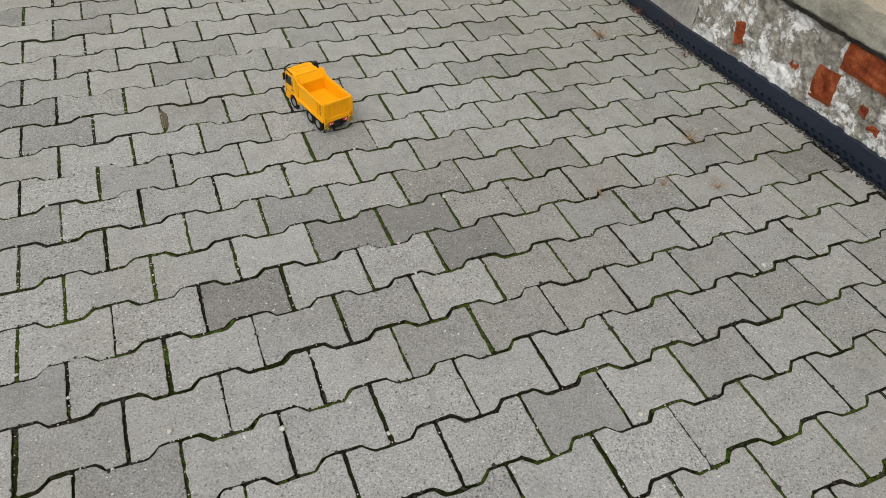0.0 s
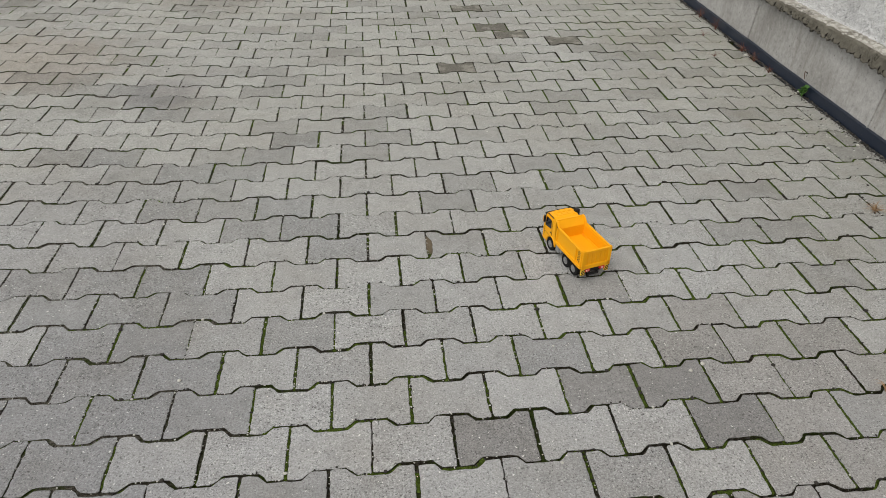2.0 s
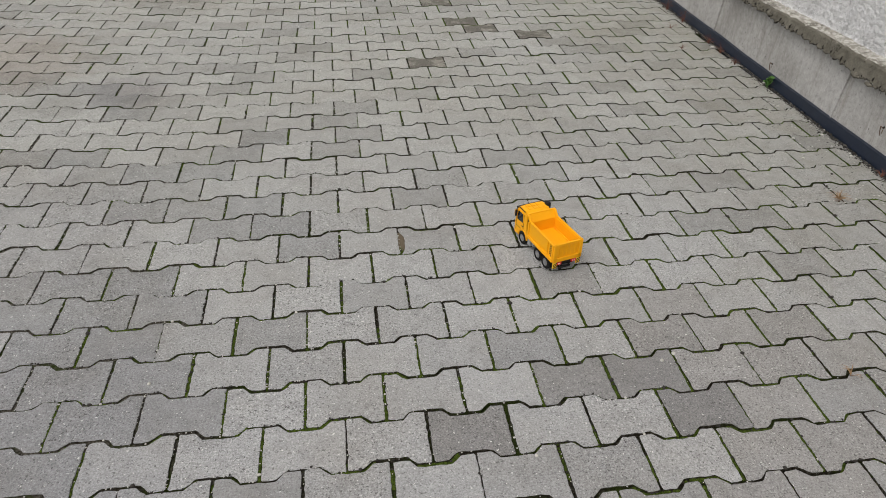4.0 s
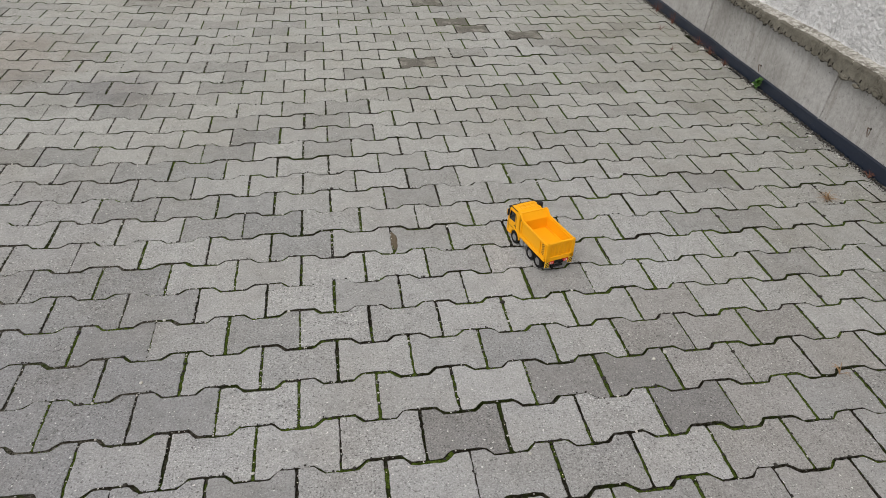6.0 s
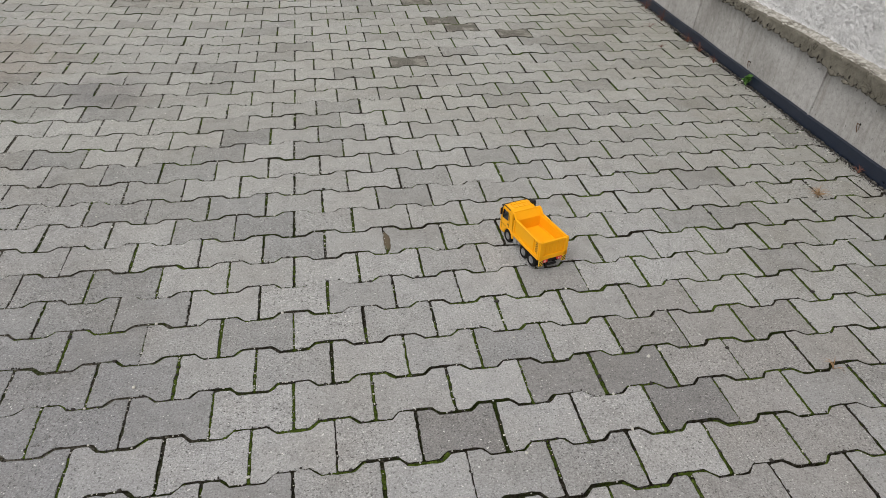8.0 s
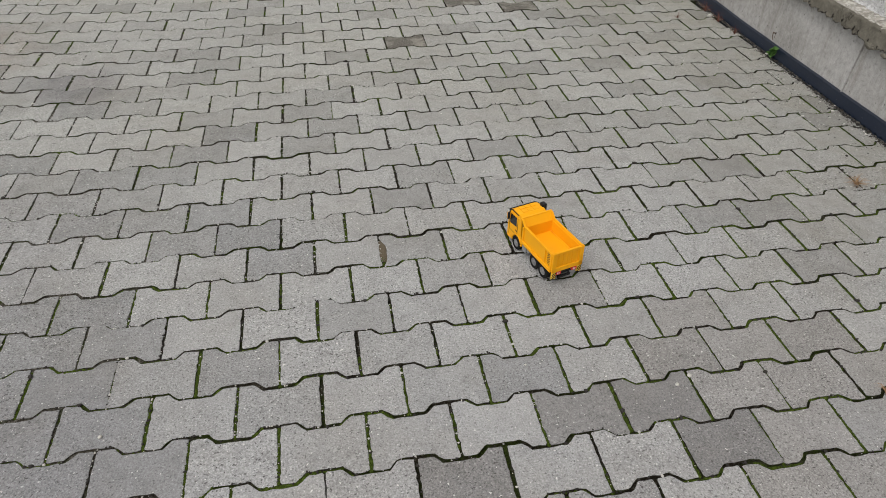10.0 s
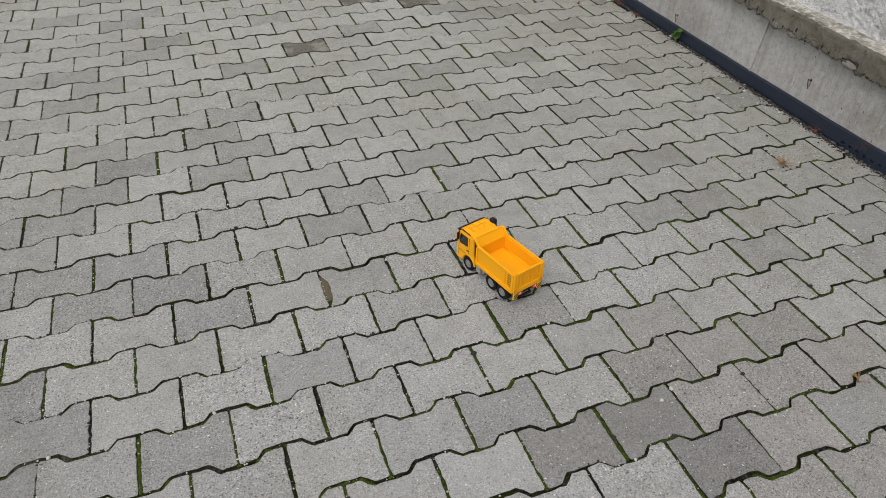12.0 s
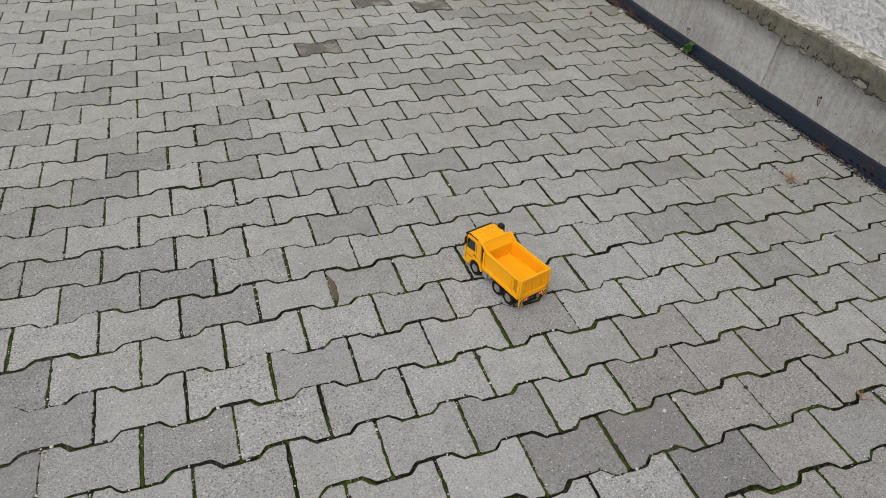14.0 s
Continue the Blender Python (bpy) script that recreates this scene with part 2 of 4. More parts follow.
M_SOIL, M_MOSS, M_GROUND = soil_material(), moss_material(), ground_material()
M_PLINTH, M_LEDGE, M_PLASTER, M_BRICK = concrete_wall_material(), ledge_material(), plaster_material(), brick_material()
M_LEDGE_TOP = ledge_material("ledge_debris", (0.12, 0.11, 0.09), (0.27, 0.255, 0.225), (0.42, 0.40, 0.37), 0.50)
M_OLD_LEDGE = ledge_material("weathered_stone", (0.16, 0.155, 0.13), (0.25, 0.245, 0.21), (0.33, 0.32, 0.285), 0.62, cracks=0.0)
M_ROUGHCAST = roughcast_material("white_roughcast", (0.86, 0.865, 0.87), (0.045, 0.045, 0.046), 260)
M_RUST = plain("rusty_wire", (0.10, 0.055, 0.03), 0.9, wear=0.5, scale=150)
M_RUSTRUN = plain("rust_stained_concrete", (0.20, 0.155, 0.115), 0.9, wear=0.6, scale=120)
M_BEIGE = roughcast_material("beige_render", (0.62, 0.55, 0.46), (0.50, 0.44, 0.37))
M_SHEET = plain("navy_plastic_sheet", (0.016, 0.023, 0.040), 0.33, spec=0.4, wear=0.5, scale=60, relief=0.15)
M_YELLOW = plain("orange_yellow_plastic", (0.84, 0.385, 0.008), 0.45, spec=0.18, wear=0.04, scale=90)
M_BLACK = plain("black_plastic", (0.010, 0.010, 0.011), 0.5, spec=0.3)
M_TYRE = plain("black_rubber", (0.013, 0.013, 0.013), 0.85, spec=0.15, wear=0.4, scale=500)
M_RIM = plain("grey_rim_plastic", (0.21, 0.21, 0.215), 0.5)
M_TANK = plain("grey_tank_plastic", (0.27, 0.28, 0.29), 0.45)
M_GLASS = plain("dark_window_plastic", (0.012, 0.013, 0.015), 0.12, spec=0.6)
M_RED = plain("red_reflector", (0.62, 0.025, 0.02), 0.3)
M_STRIPE = plain("yellow_sticker", (0.80, 0.50, 0.03), 0.45)
M_WHITE = plain("white_sticker", (0.75, 0.75, 0.72), 0.5)
M_PEBBLE = plain("pale_pebble", (0.55, 0.54, 0.50), 0.9, wear=0.6, scale=120)
M_GRIT = plain("grit", (0.13, 0.122, 0.108), 0.95, wear=0.8, scale=90)
M_TAN = plain("tan_soil", (0.115, 0.092, 0.060), 1.0, wear=0.7, scale=150, relief=0.6)
M_DARKGRIT = plain("dark_crumbs", (0.030, 0.027, 0.023), 1.0, wear=0.5, scale=90)
M_STRAW = plain("dry_grass", (0.30, 0.19, 0.10), 0.95, wear=0.5, scale=90)
M_REDSTEM = plain("reddish_stem", (0.15, 0.06, 0.04), 0.9, wear=0.5, scale=90)
M_LEAF = plain("green_leaf", (0.11, 0.26, 0.05), 0.6, wear=0.4, scale=90)


# ---- mesh helpers ----
def mesh_of(name, bm, material, smooth=False):
    me = bpy.data.meshes.new(name)
    bmesh.ops.recalc_face_normals(bm, faces=bm.faces)
    bm.to_mesh(me)
    bm.free()
    me.materials.append(material)
    if smooth:
        me.polygons.foreach_set("use_smooth", [True] * len(me.polygons))
    return me


def part(name, bm, material, parent, label="", smooth=False):
    ob = new(name, mesh_of(name, bm, material, smooth))
    ob.parent = parent
    return tagged(ob, label)


def thing(name, label, category, kind="", group=""):
    return tagged(new(name), label, category, group, kind)


def box(bm, lo, hi, bevel=0.0):
    vs = bmesh.ops.create_cube(bm, size=1)["verts"]
    for v in vs:
        v.co = Vector([lo[i] + (v.co[i] + 0.5) * (hi[i] - lo[i]) for i in range(3)])
    if bevel:
        es = list({e for v in vs for e in v.link_edges})
        bmesh.ops.bevel(bm, geom=es, offset=bevel, segments=2, affect="EDGES", profile=0.5)
    return bm


def prism(bm, outline, x0, x1, bevel=0.0):
    """A (y, z) outline drawn along x."""
    a = [bm.verts.new((x0, y, z)) for y, z in outline]
    b = [bm.verts.new((x1, y, z)) for y, z in outline]
    fs = [bm.faces.new(a), bm.faces.new(b[::-1])]
    for i in range(len(a)):
        j = (i + 1) % len(a)
        fs.append(bm.faces.new((a[j], a[i], b[i], b[j])))
    if bevel:
        es = list({e for f in fs[:2] for e in f.edges})
        bmesh.ops.bevel(bm, geom=es, offset=bevel, segments=2, affect="EDGES", profile=0.5)
    return bm


def lathe(bm, rings, seg=24, centre=(0, 0, 0)):
    """Rings of (x, radius) round an axle along x."""
    loops = []
    for x, r in rings:
        loops.append([bm.verts.new((centre[0] + x, centre[1] + r * math.cos(2 * math.pi * k / seg), centre[2] + r * math.sin(2 * math.pi * k / seg))) for k in range(seg)])
    for a, b in zip(loops, loops[1:]):
        for k in range(seg):
            bm.faces.new((a[k], a[(k + 1) % seg], b[(k + 1) % seg], b[k]))
    bm.faces.new(loops[0][::-1])
    bm.faces.new(loops[-1])
    return bm


def from_lists(name, verts, faces, material, smooth=False):
    me = bpy.data.meshes.new(name)
    me.from_pydata(verts, [], faces)
    me.materials.append(material)
    if smooth:
        me.polygons.foreach_set("use_smooth", [True] * len(me.polygons))
    return me


# ---- setting: ground, wall, house ----
def rise(x, y):
    """How far the paving rises away from the house."""
    u = max(0.0, -0.7 - x)
    return min(0.06, 0.035 * u ** 1.3 * min(1.05, max(0.6, 0.75 + 0.17 * y)))


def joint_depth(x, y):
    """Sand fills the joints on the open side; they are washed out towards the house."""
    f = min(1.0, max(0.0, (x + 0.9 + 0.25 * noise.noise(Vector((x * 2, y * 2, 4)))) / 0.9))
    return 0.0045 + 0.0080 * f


def spread(x):
    """The courses were laid a little wider towards the open side."""
    return x - 0.018 * max(0.0, -0.55 - x)


def old_end(y):
    """How far along the old masonry end of the wall, which stands back a little."""
    return min(1.0, max(0.0, -y / 0.8))


def wall_x(y):
    """The face of the plinth runs almost along y."""
    return 1.995 + 0.032 * max(y, 0.0) + 0.012 * min(1.0, max(0.0, -y)) + 0.03 * old_end(y)


bm = bmesh.new()
box(bm, (-300, -300, -0.30), (300, 300, -0.045))
ground = tagged(new("ground", mesh_of("ground", bm, M_GROUND)), "grey yard ground that reaches the horizon", "ground", kind="structure")

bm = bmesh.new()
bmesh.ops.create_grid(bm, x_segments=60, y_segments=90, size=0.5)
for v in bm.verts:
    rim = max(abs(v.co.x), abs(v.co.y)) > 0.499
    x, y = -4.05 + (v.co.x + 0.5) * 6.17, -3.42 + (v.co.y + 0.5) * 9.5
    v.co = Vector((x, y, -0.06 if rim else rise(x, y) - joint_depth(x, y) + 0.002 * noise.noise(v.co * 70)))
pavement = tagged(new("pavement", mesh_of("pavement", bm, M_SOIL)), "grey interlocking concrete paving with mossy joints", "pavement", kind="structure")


def strip(name, y0, y1, step, profile, material, wobble=0.0, freq=20.0, smooth=True):
    """A sheet swept along the wall: profile(y) gives the (x, z) points of the section."""
    n = max(2, int((y1 - y0) / step) + 1)
    verts, faces = [], []
    for i in range(n):
        y = y0 + (y1 - y0) * i / (n - 1)
        sec = profile(y)
        for x, z in sec:
            p = Vector((x, y, z))
            if wobble:
                q = noise.noise_vector(p * freq) + 0.5 * noise.noise_vector(p * freq * 2.7) + 0.3 * noise.noise_vector(p * freq * 6.1)
                p += q * wobble
            verts.append(p)
    m = len(sec)
    for i in range(n - 1):
        for k in range(m - 1):
            a = i * m + k
            faces.append((a, a + 1, a + m + 1, a + m))
    return from_lists(name, verts, faces, material, smooth)


def line(a, b, n):
    return [(a[0] + (b[0] - a[0]) * i / n, a[1] + (b[1] - a[1]) * i / n) for i in range(n + 1)]


Y_SEAM = -0.06


def sag(y):
    """The ledge drops towards the far end, measured from the paving."""
    return 0.028 * max(0.0, y - 0.9)


def lip_low(y):
    return 0.272 - sag(y) + 0.036 * min(max(y, 0), 1.6) + 0.012 * noise.noise(Vector((y * 9, 3, 0))) + 0.014 * noise.noise(Vector((y * 33, 7, 0))) + 0.012 * noise.noise(Vector((y * 90, 2, 0)))


# the concrete plinth: face, core behind it
wall_plinth = tagged(new("wall_plinth", strip("wall_plinth", Y_SEAM, 7.0, 0.02, lambda y: line((wall_x(y), -0.06), (wall_x(y) + 0.012, 0.33 - sag(y)), 20), M_PLINTH, 0.0012, 14)),
                     "grey cast concrete plinth of the house, stained and chipped", "wall", kind="structure")
bm = bmesh.new()
box(bm, (2.14, -4, -0.06), (2.5, 7.0, 0.16))
part("plinth_core", bm, M_PLINTH, wall_plinth)
# vertical shuttering seams
for ys in (0.665, 1.9, 3.2):
    bm = bmesh.new()
    prism(bm, [(ys + 0.022, 0.04), (ys + 0.028, 0.04), (ys + 0.004, 0.284 - sag(ys)), (ys - 0.002, 0.284 - sag(ys))], wall_x(ys) - 0.002, wall_x(ys) + 0.015)
    part("shutter_seam", bm, M_PLINTH, wall_plinth)


def ledge_front(y):
    return wall_x(y) - 0.028 + 0.007 * noise.noise(Vector((y * 23, 1, 5)))


def ledge_section(y):
    z0, x, front = lip_low(y), wall_x(y), ledge_front(y)
    return line((x + 0.02, z0 + 0.014), (front, z0), 5) + line((front, z0), (front + 0.010, 0.356 - sag(y)), 12)[1:] + line((front + 0.010, 0.356 - sag(y)), (front + 0.024, 0.360 - sag(y)), 3)[1:]


ledge = tagged(new("wall_ledge", strip("wall_ledge", Y_SEAM - 0.02, 6.0, 0.005, ledge_section, M_LEDGE, 0.0032, 55)),
               "crumbling brown-grey mortar ledge on top of the plinth", "ledge", kind="structure")
M_LUMP = ledge_material("loose_mortar", (0.13, 0.123, 0.106), (0.185, 0.176, 0.155), (0.24, 0.23, 0.205), 0.66, cracks=0.0)
# near-black colour that stands for the shade inside cracks, holes and gaps
M_CRACK = plain("crack_shadow", (0.022, 0.019, 0.015), 1.0, wear=0.5, scale=90)


def clod(y, z, ry, rz, proud, material, label, name, seed):
    """A ragged flat lump on the face of the ledge."""
    bm = bmesh.new()
    bmesh.ops.create_icosphere(bm, subdivisions=4, radius=1.0)
    for v in bm.verts:
        r = 1 + 0.35 * noise.noise(v.co * 1.7 + Vector((seed * 9, 0, 0))) + 0.16 * noise.noise(v.co * 6) + 0.06 * noise.noise(v.co * 15)
        v.co = Vector((ledge_front(y) - proud + v.co.x * 0.010 * r, y + v.co.y * ry * r, z + v.co.z * rz * r))
    part(name, bm, material, ledge, label, True)


# a dark lump behind the loose one paints the shaded crack round it
clod(0.207, 0.293, 0.037, 0.0165, 0.0005, M_CRACK, "dark lump painted as the shaded crack round a loose lump", "crack", 0.205)
for y, z, ry, rz in ((0.205, 0.290, 0.033, 0.0135), (0.60, 0.290, 0.028, 0.012), (-0.01, 0.272, 0.022, 0.010), (0.50, 0.286, 0.022, 0.008), (1.35, 0.322, 0.024, 0.010)):
    clod(y, z, ry, rz, 0.0035 if ry > 0.03 else -0.001, M_LUMP if ry > 0.03 else M_LEDGE, "loose grey mortar lump", "mortar_lump", y)
for k in range(24):
    # thin dark lumps, painted as the shade in short cracks above the broken rim
    y = 0.31 + 0.060 * k + 0.07 * noise.noise(Vector((k * 5.3, 2, 0)))
    high = 0.006 + 0.014 * abs(noise.noise(Vector((k * 2.9, 8, 0))))
    clod(y, lip_low(y) + high + 0.003, 0.0009, 0.8 * high, -0.0064, M_CRACK, "", "crack", k * 0.37)
for k in range(26):
    # dark lumps painted as the shade in small bites out of the lower rim
    y = 0.03 + 0.083 * k + 0.03 * noise.noise(Vector((k * 3.7, 0, 0)))
    clod(y, lip_low(y) + 0.003 + 0.004 * noise.noise(Vector((k * 1.3, 5, 0))), 0.006 + 0.005 * abs(noise.noise(Vector((k * 2.1, 1, 0)))), 0.004, -0.0062, M_CRACK, "", "bite", k)
ledge_top = new("ledge_top", strip("ledge_top", Y_SEAM - 0.02, 7.0, 0.008, lambda y: line((ledge_front(y) + 0.018, 0.357 - sag(y)), (wall_x(y) + 0.26, 0.366 - sag(y)), 26), M_LEDGE_TOP, 0.0045, 60))
ledge_top.parent = ledge
tagged(ledge_top, "ledge top strewn with pale plaster crumbs")


def roughcast_section(y):
    x = wall_x(y) + 0.080
    return line((x - 0.012, 0.34 - sag(y)), (x, 0.37 - sag(y)), 6) + line((x, 0.37 - sag(y)), (x + 0.01, 0.80), 75)[1:] + [(x + 0.25, 0.82)]


wall_house = tagged(new("wall_house", strip("wall_house", -0.30, 2.6, 0.006, roughcast_section, M_ROUGHCAST, 0.0060, 85)),
                    "white roughcast house wall above the ledge", "wall", kind="structure")
# unseen upper wall, added this tall to block sky light from the right
bm = bmesh.new()
box(bm, (2.34, -4.0, 0.12), (2.7, 9.0, 6.5))
part("unseen_upper_wall", bm, M_ROUGHCAST, wall_house)

# the old masonry end of the plinth
def masonry_section(y):
    x = wall_x(y)
    return line((x + 0.01, -0.06), (x + 0.004, 0.375), 80)


wall_masonry = tagged(new("wall_masonry", strip("wall_masonry", -2.2, Y_SEAM, 0.005, masonry_section, M_PLASTER, 0.0085, 32)),
                      "old masonry wall with crumbling white plaster and bare bricks", "wall", kind="structure")


def brick(y0, z0, y1, z1, tilt, out=0.004, chip=0.004):
    """One exposed brick face, set in the plaster and worn at its edges."""
    bm = bmesh.new()
    back = old_end(y0)
    y0, y1, z0, z1 = y0 + 0.02 * back, y1 + 0.02 * back, z0 - 0.018 * back, z1 - 0.018 * back
    x = wall_x(y0)
    bmesh.ops.create_cube(bm, size=1)
    bmesh.ops.subdivide_edges(bm, edges=bm.edges, cuts=5, use_grid_fill=True)
    for v in bm.verts:
        v.co = Vector((v.co.x * 0.05, v.co.y * abs(y1 - y0), v.co.z * abs(z1 - z0)))
        v.co += noise.noise_vector(v.co * 40 + Vector((y0 * 9, 0, 0))) * chip + noise.noise_vector(v.co * 130 + Vector((y0 * 5, 3, 0))) * chip * 0.6
    ob = part("brick", bm, M_BRICK, wall_masonry)
    ob.matrix_basis = pose(x + 0.025 - out + 0.004, (y0 + y1) / 2, (z0 + z1) / 2, tilt, 0, 0)


brick(-0.656, 0.128, -0.742, 0.236, -5, 0.004, 0.005)
brick(-0.722, 0.260, -0.965, 0.348, 0, 0.005, 0.005)
brick(-0.272, 0.130, -0.312, 0.205, -14, 0.004, 0.007)
brick(-0.545, 0.172, -0.578, 0.196, 8, 0.001, 0.0075)
brick(-0.850, 0.170, -0.882, 0.198, 4, 0.004, 0.006)
brick(-0.905, 0.138, -0.945, 0.158, -4, 0.004, 0.006)
brick(-1.02, 0.13, -1.24, 0.20, 0, 0.005)
brick(-1.01, 0.265, -1.25, 0.345, 0, 0.006)
brick(-0.070, 0.285, -0.110, 0.350, 0, 0.014, 0.006)


def old_ledge_section(y):
    x = wall_x(y)
    f = x - 0.012 + 0.008 * noise.noise(Vector((y * 13, 2, 1)))
    d = 0.018 * old_end(y)
    return line((x + 0.03, 0.362 - d), (f, 0.366 - d), 4) + line((f, 0.366 - d), (f + 0.012, 0.425 - d), 9)[1:] + line((f + 0.012, 0.425 - d), (x + 0.10, 0.445 - d), 10)[1:]


old_ledge = tagged(new("masonry_ledge", strip("masonry_ledge", -2.6, -0.10, 0.008, old_ledge_section, M_OLD_LEDGE, 0.006, 30)),
                   "mossy grey stone ledge above the old masonry", "ledge", kind="structure")
# a dark strip on the masonry paints the shadow gap under the ledge
gap_strip = new("open_joint", strip("open_joint", -2.4, -0.12, 0.008, lambda y: line((wall_x(y) - 0.007, 0.350 - 0.018 * old_end(y)), (wall_x(y) - 0.009, 0.364 - 0.018 * old_end(y)), 3), M_CRACK, 0.006, 30))
gap_strip.parent = old_ledge
tagged(gap_strip, "dark strip painted as the shadow gap under the stone ledge")
bm = bmesh.new()
box(bm, (2.09, -6.0, 0.40), (2.5, -0.30, 6.5), 0.01)
wall_render = tagged(new("wall_render", mesh_of("wall_render", bm, M_BEIGE)), "beige rendered house wall above the old masonry", "wall", kind="structure")


def tie_wire(y, z):
    """A rusty binding wire that sticks out of the concrete."""
    ob = tagged(new("tie_wire"), "short rusty wire end sticking out of the concrete", "wire", "rusty wire ends")
    ob.matrix_basis = pose(wall_x(y), y, z)
    pts = [(0.004, 0, 0), (-0.007, 0.004, 0.008), (-0.012, -0.004, -0.006), (-0.006, -0.008, -0.028)]
    for name, material, dz, hy, hz, proud in (("rust_run", M_RUSTRUN, -0.016, 0.0016, 0.014, 0.0068), ("chip", M_CRACK, 0.002, 0.005, 0.007, 0.0068)):
        bm = bmesh.new()
        bmesh.ops.create_icosphere(bm, subdivisions=3, radius=1.0)
        for v in bm.verts:
            r = 1 + 0.5 * noise.noise(v.co * 1.9 + Vector((y * 7, 0, dz * 90))) + 0.2 * noise.noise(v.co * 7)
            v.co = Vector((0.009 + 0.4 * dz * 0.03 + v.co.x * proud, v.co.y * hy * r, dz + v.co.z * hz * r))
        part(name, bm, material, ob, "dark lump painted as the shade in a chipped hole" if name == "chip" else "brown rust run on the concrete", True)
    for n, (p, q) in enumerate(zip(pts, pts[1:])):
        bm = bmesh.new()
        d = Vector(q) - Vector(p)
        lathe(bm, [(0, 0.0021), (d.length, 0.0017)], 6)
        seg = part("wire", bm, M_RUST, ob)
        seg.matrix_basis = Matrix.Translation(p) @ d.to_track_quat("X", "Z").to_matrix().to_4x4()


for y, z in ((0.37, 0.150), (1.25, 0.094)):
    tie_wire(y, z)


# ---- the dimpled drainage sheet along the wall ----
def sheet_point(y, s):
    """s runs from the ground (0) to the top lip (1)."""
    x = wall_x(y)
    near = min(1.0, max(0.0, -y / 0.3))
    lean = (0.007 - 0.003 * near) * (1 - s) ** 1.5
    return Vector((x - 0.010 + 0.006 * near - lean - 0.004 * near * math.sin(math.pi * s) + 0.003 * noise.noise(Vector((y * 6, s, 0))), y, -0.02 + (0.084 + 0.010 * min(1.0, max(0.0, -y)) - 0.013 * min(1.0, max(0.0, y + 0.2))) * s + 0.004 * noise.noise(Vector((y * 3, 9, 0)))))


def drainage_sheet():
    verts, faces = [], []

    def add(p):
        verts.append(p)
        return len(verts) - 1

    rows = [(0.18, 0.38), (0.38, 0.58), (0.0, 0.18), (0.58, 0.78), (0.78, 1.0)]
    cell = 0.034
    n = int(8.4 / cell)
    for i in range(n):
        y0 = -2.6 + i * cell
        for r, (s0, s1) in enumerate(rows):
            shift = cell / 2 if r == 1 else 0.0
            a, b = y0 + shift, y0 + cell + shift
            quad = [add(sheet_point(a, s0)), add(sheet_point(b, s0)), add(sheet_point(b, s1)), add(sheet_point(a, s1))]
            dimple = r == 0 and (0.10 < y0 < 1.8 or y0 < -0.72) or r == 1 and y0 < 0.10
            if not dimple:
                faces.append(tuple(quad))
                continue
            mid, w, h = ((a + b) / 2, (s0 + s1) / 2), 0.32 * cell, 0.42 * (s1 - s0)
            ring, low = [], []
            for k in range(8):
                t = math.pi * (k / 4 - 0.75)
                p = sheet_point(mid[0] + w * math.cos(t), mid[1] + h * math.sin(t))
                ring.append(add(p))
                low.append(add(sheet_point(mid[0] + 0.8 * w * math.cos(t), mid[1] + 0.8 * h * math.sin(t)) + Vector((0.008, 0, 0.0))))
            for k in range(4):
                c0, c1 = quad[k], quad[(k + 1) % 4]
                faces.append((c0, c1, ring[(2 * k + 1) % 8], ring[2 * k]))
                faces.append((c1, ring[(2 * k + 2) % 8], ring[(2 * k + 1) % 8]))
            for k in range(8):
                faces.append((ring[k], ring[(k + 1) % 8], low[(k + 1) % 8], low[k]))
            faces.append(tuple(low))
    return from_lists("drainage_sheet", verts, faces, M_SHEET)


sheet = tagged(new("drainage_sheet", drainage_sheet()), "dark navy dimpled plastic drainage sheet along the wall foot", "drainage sheet", kind="structure")
verts, faces = [], []
for i in range(420):
    y = -2.6 + 8.4 * i / 419
    p = sheet_point(y, 1.0)
    verts += [p, p + Vector((0.014, 0, 0.003)), p + Vector((0.016, 0, -0.01))]
    if i:
        a = 3 * i
        faces += [(a - 3, a, a + 1, a - 2), (a - 2, a + 1, a + 2, a - 1)]
lip = new("top_lip", from_lists("top_lip", verts, faces, M_SHEET))
lip.parent = sheet


# ---- the toy truck: x to its right, y ahead, z up, from the rear axle on the ground ----
TRUCK = pose(0.496, -0.194, 0.0005, 0, 0, 15.9)
truck = thing("toy_dump_truck", "orange-yellow plastic toy dump truck, bed lowered, on grey pavers", "toy truck")
truck.matrix_basis = TRUCK
R_WHEEL = 0.0228


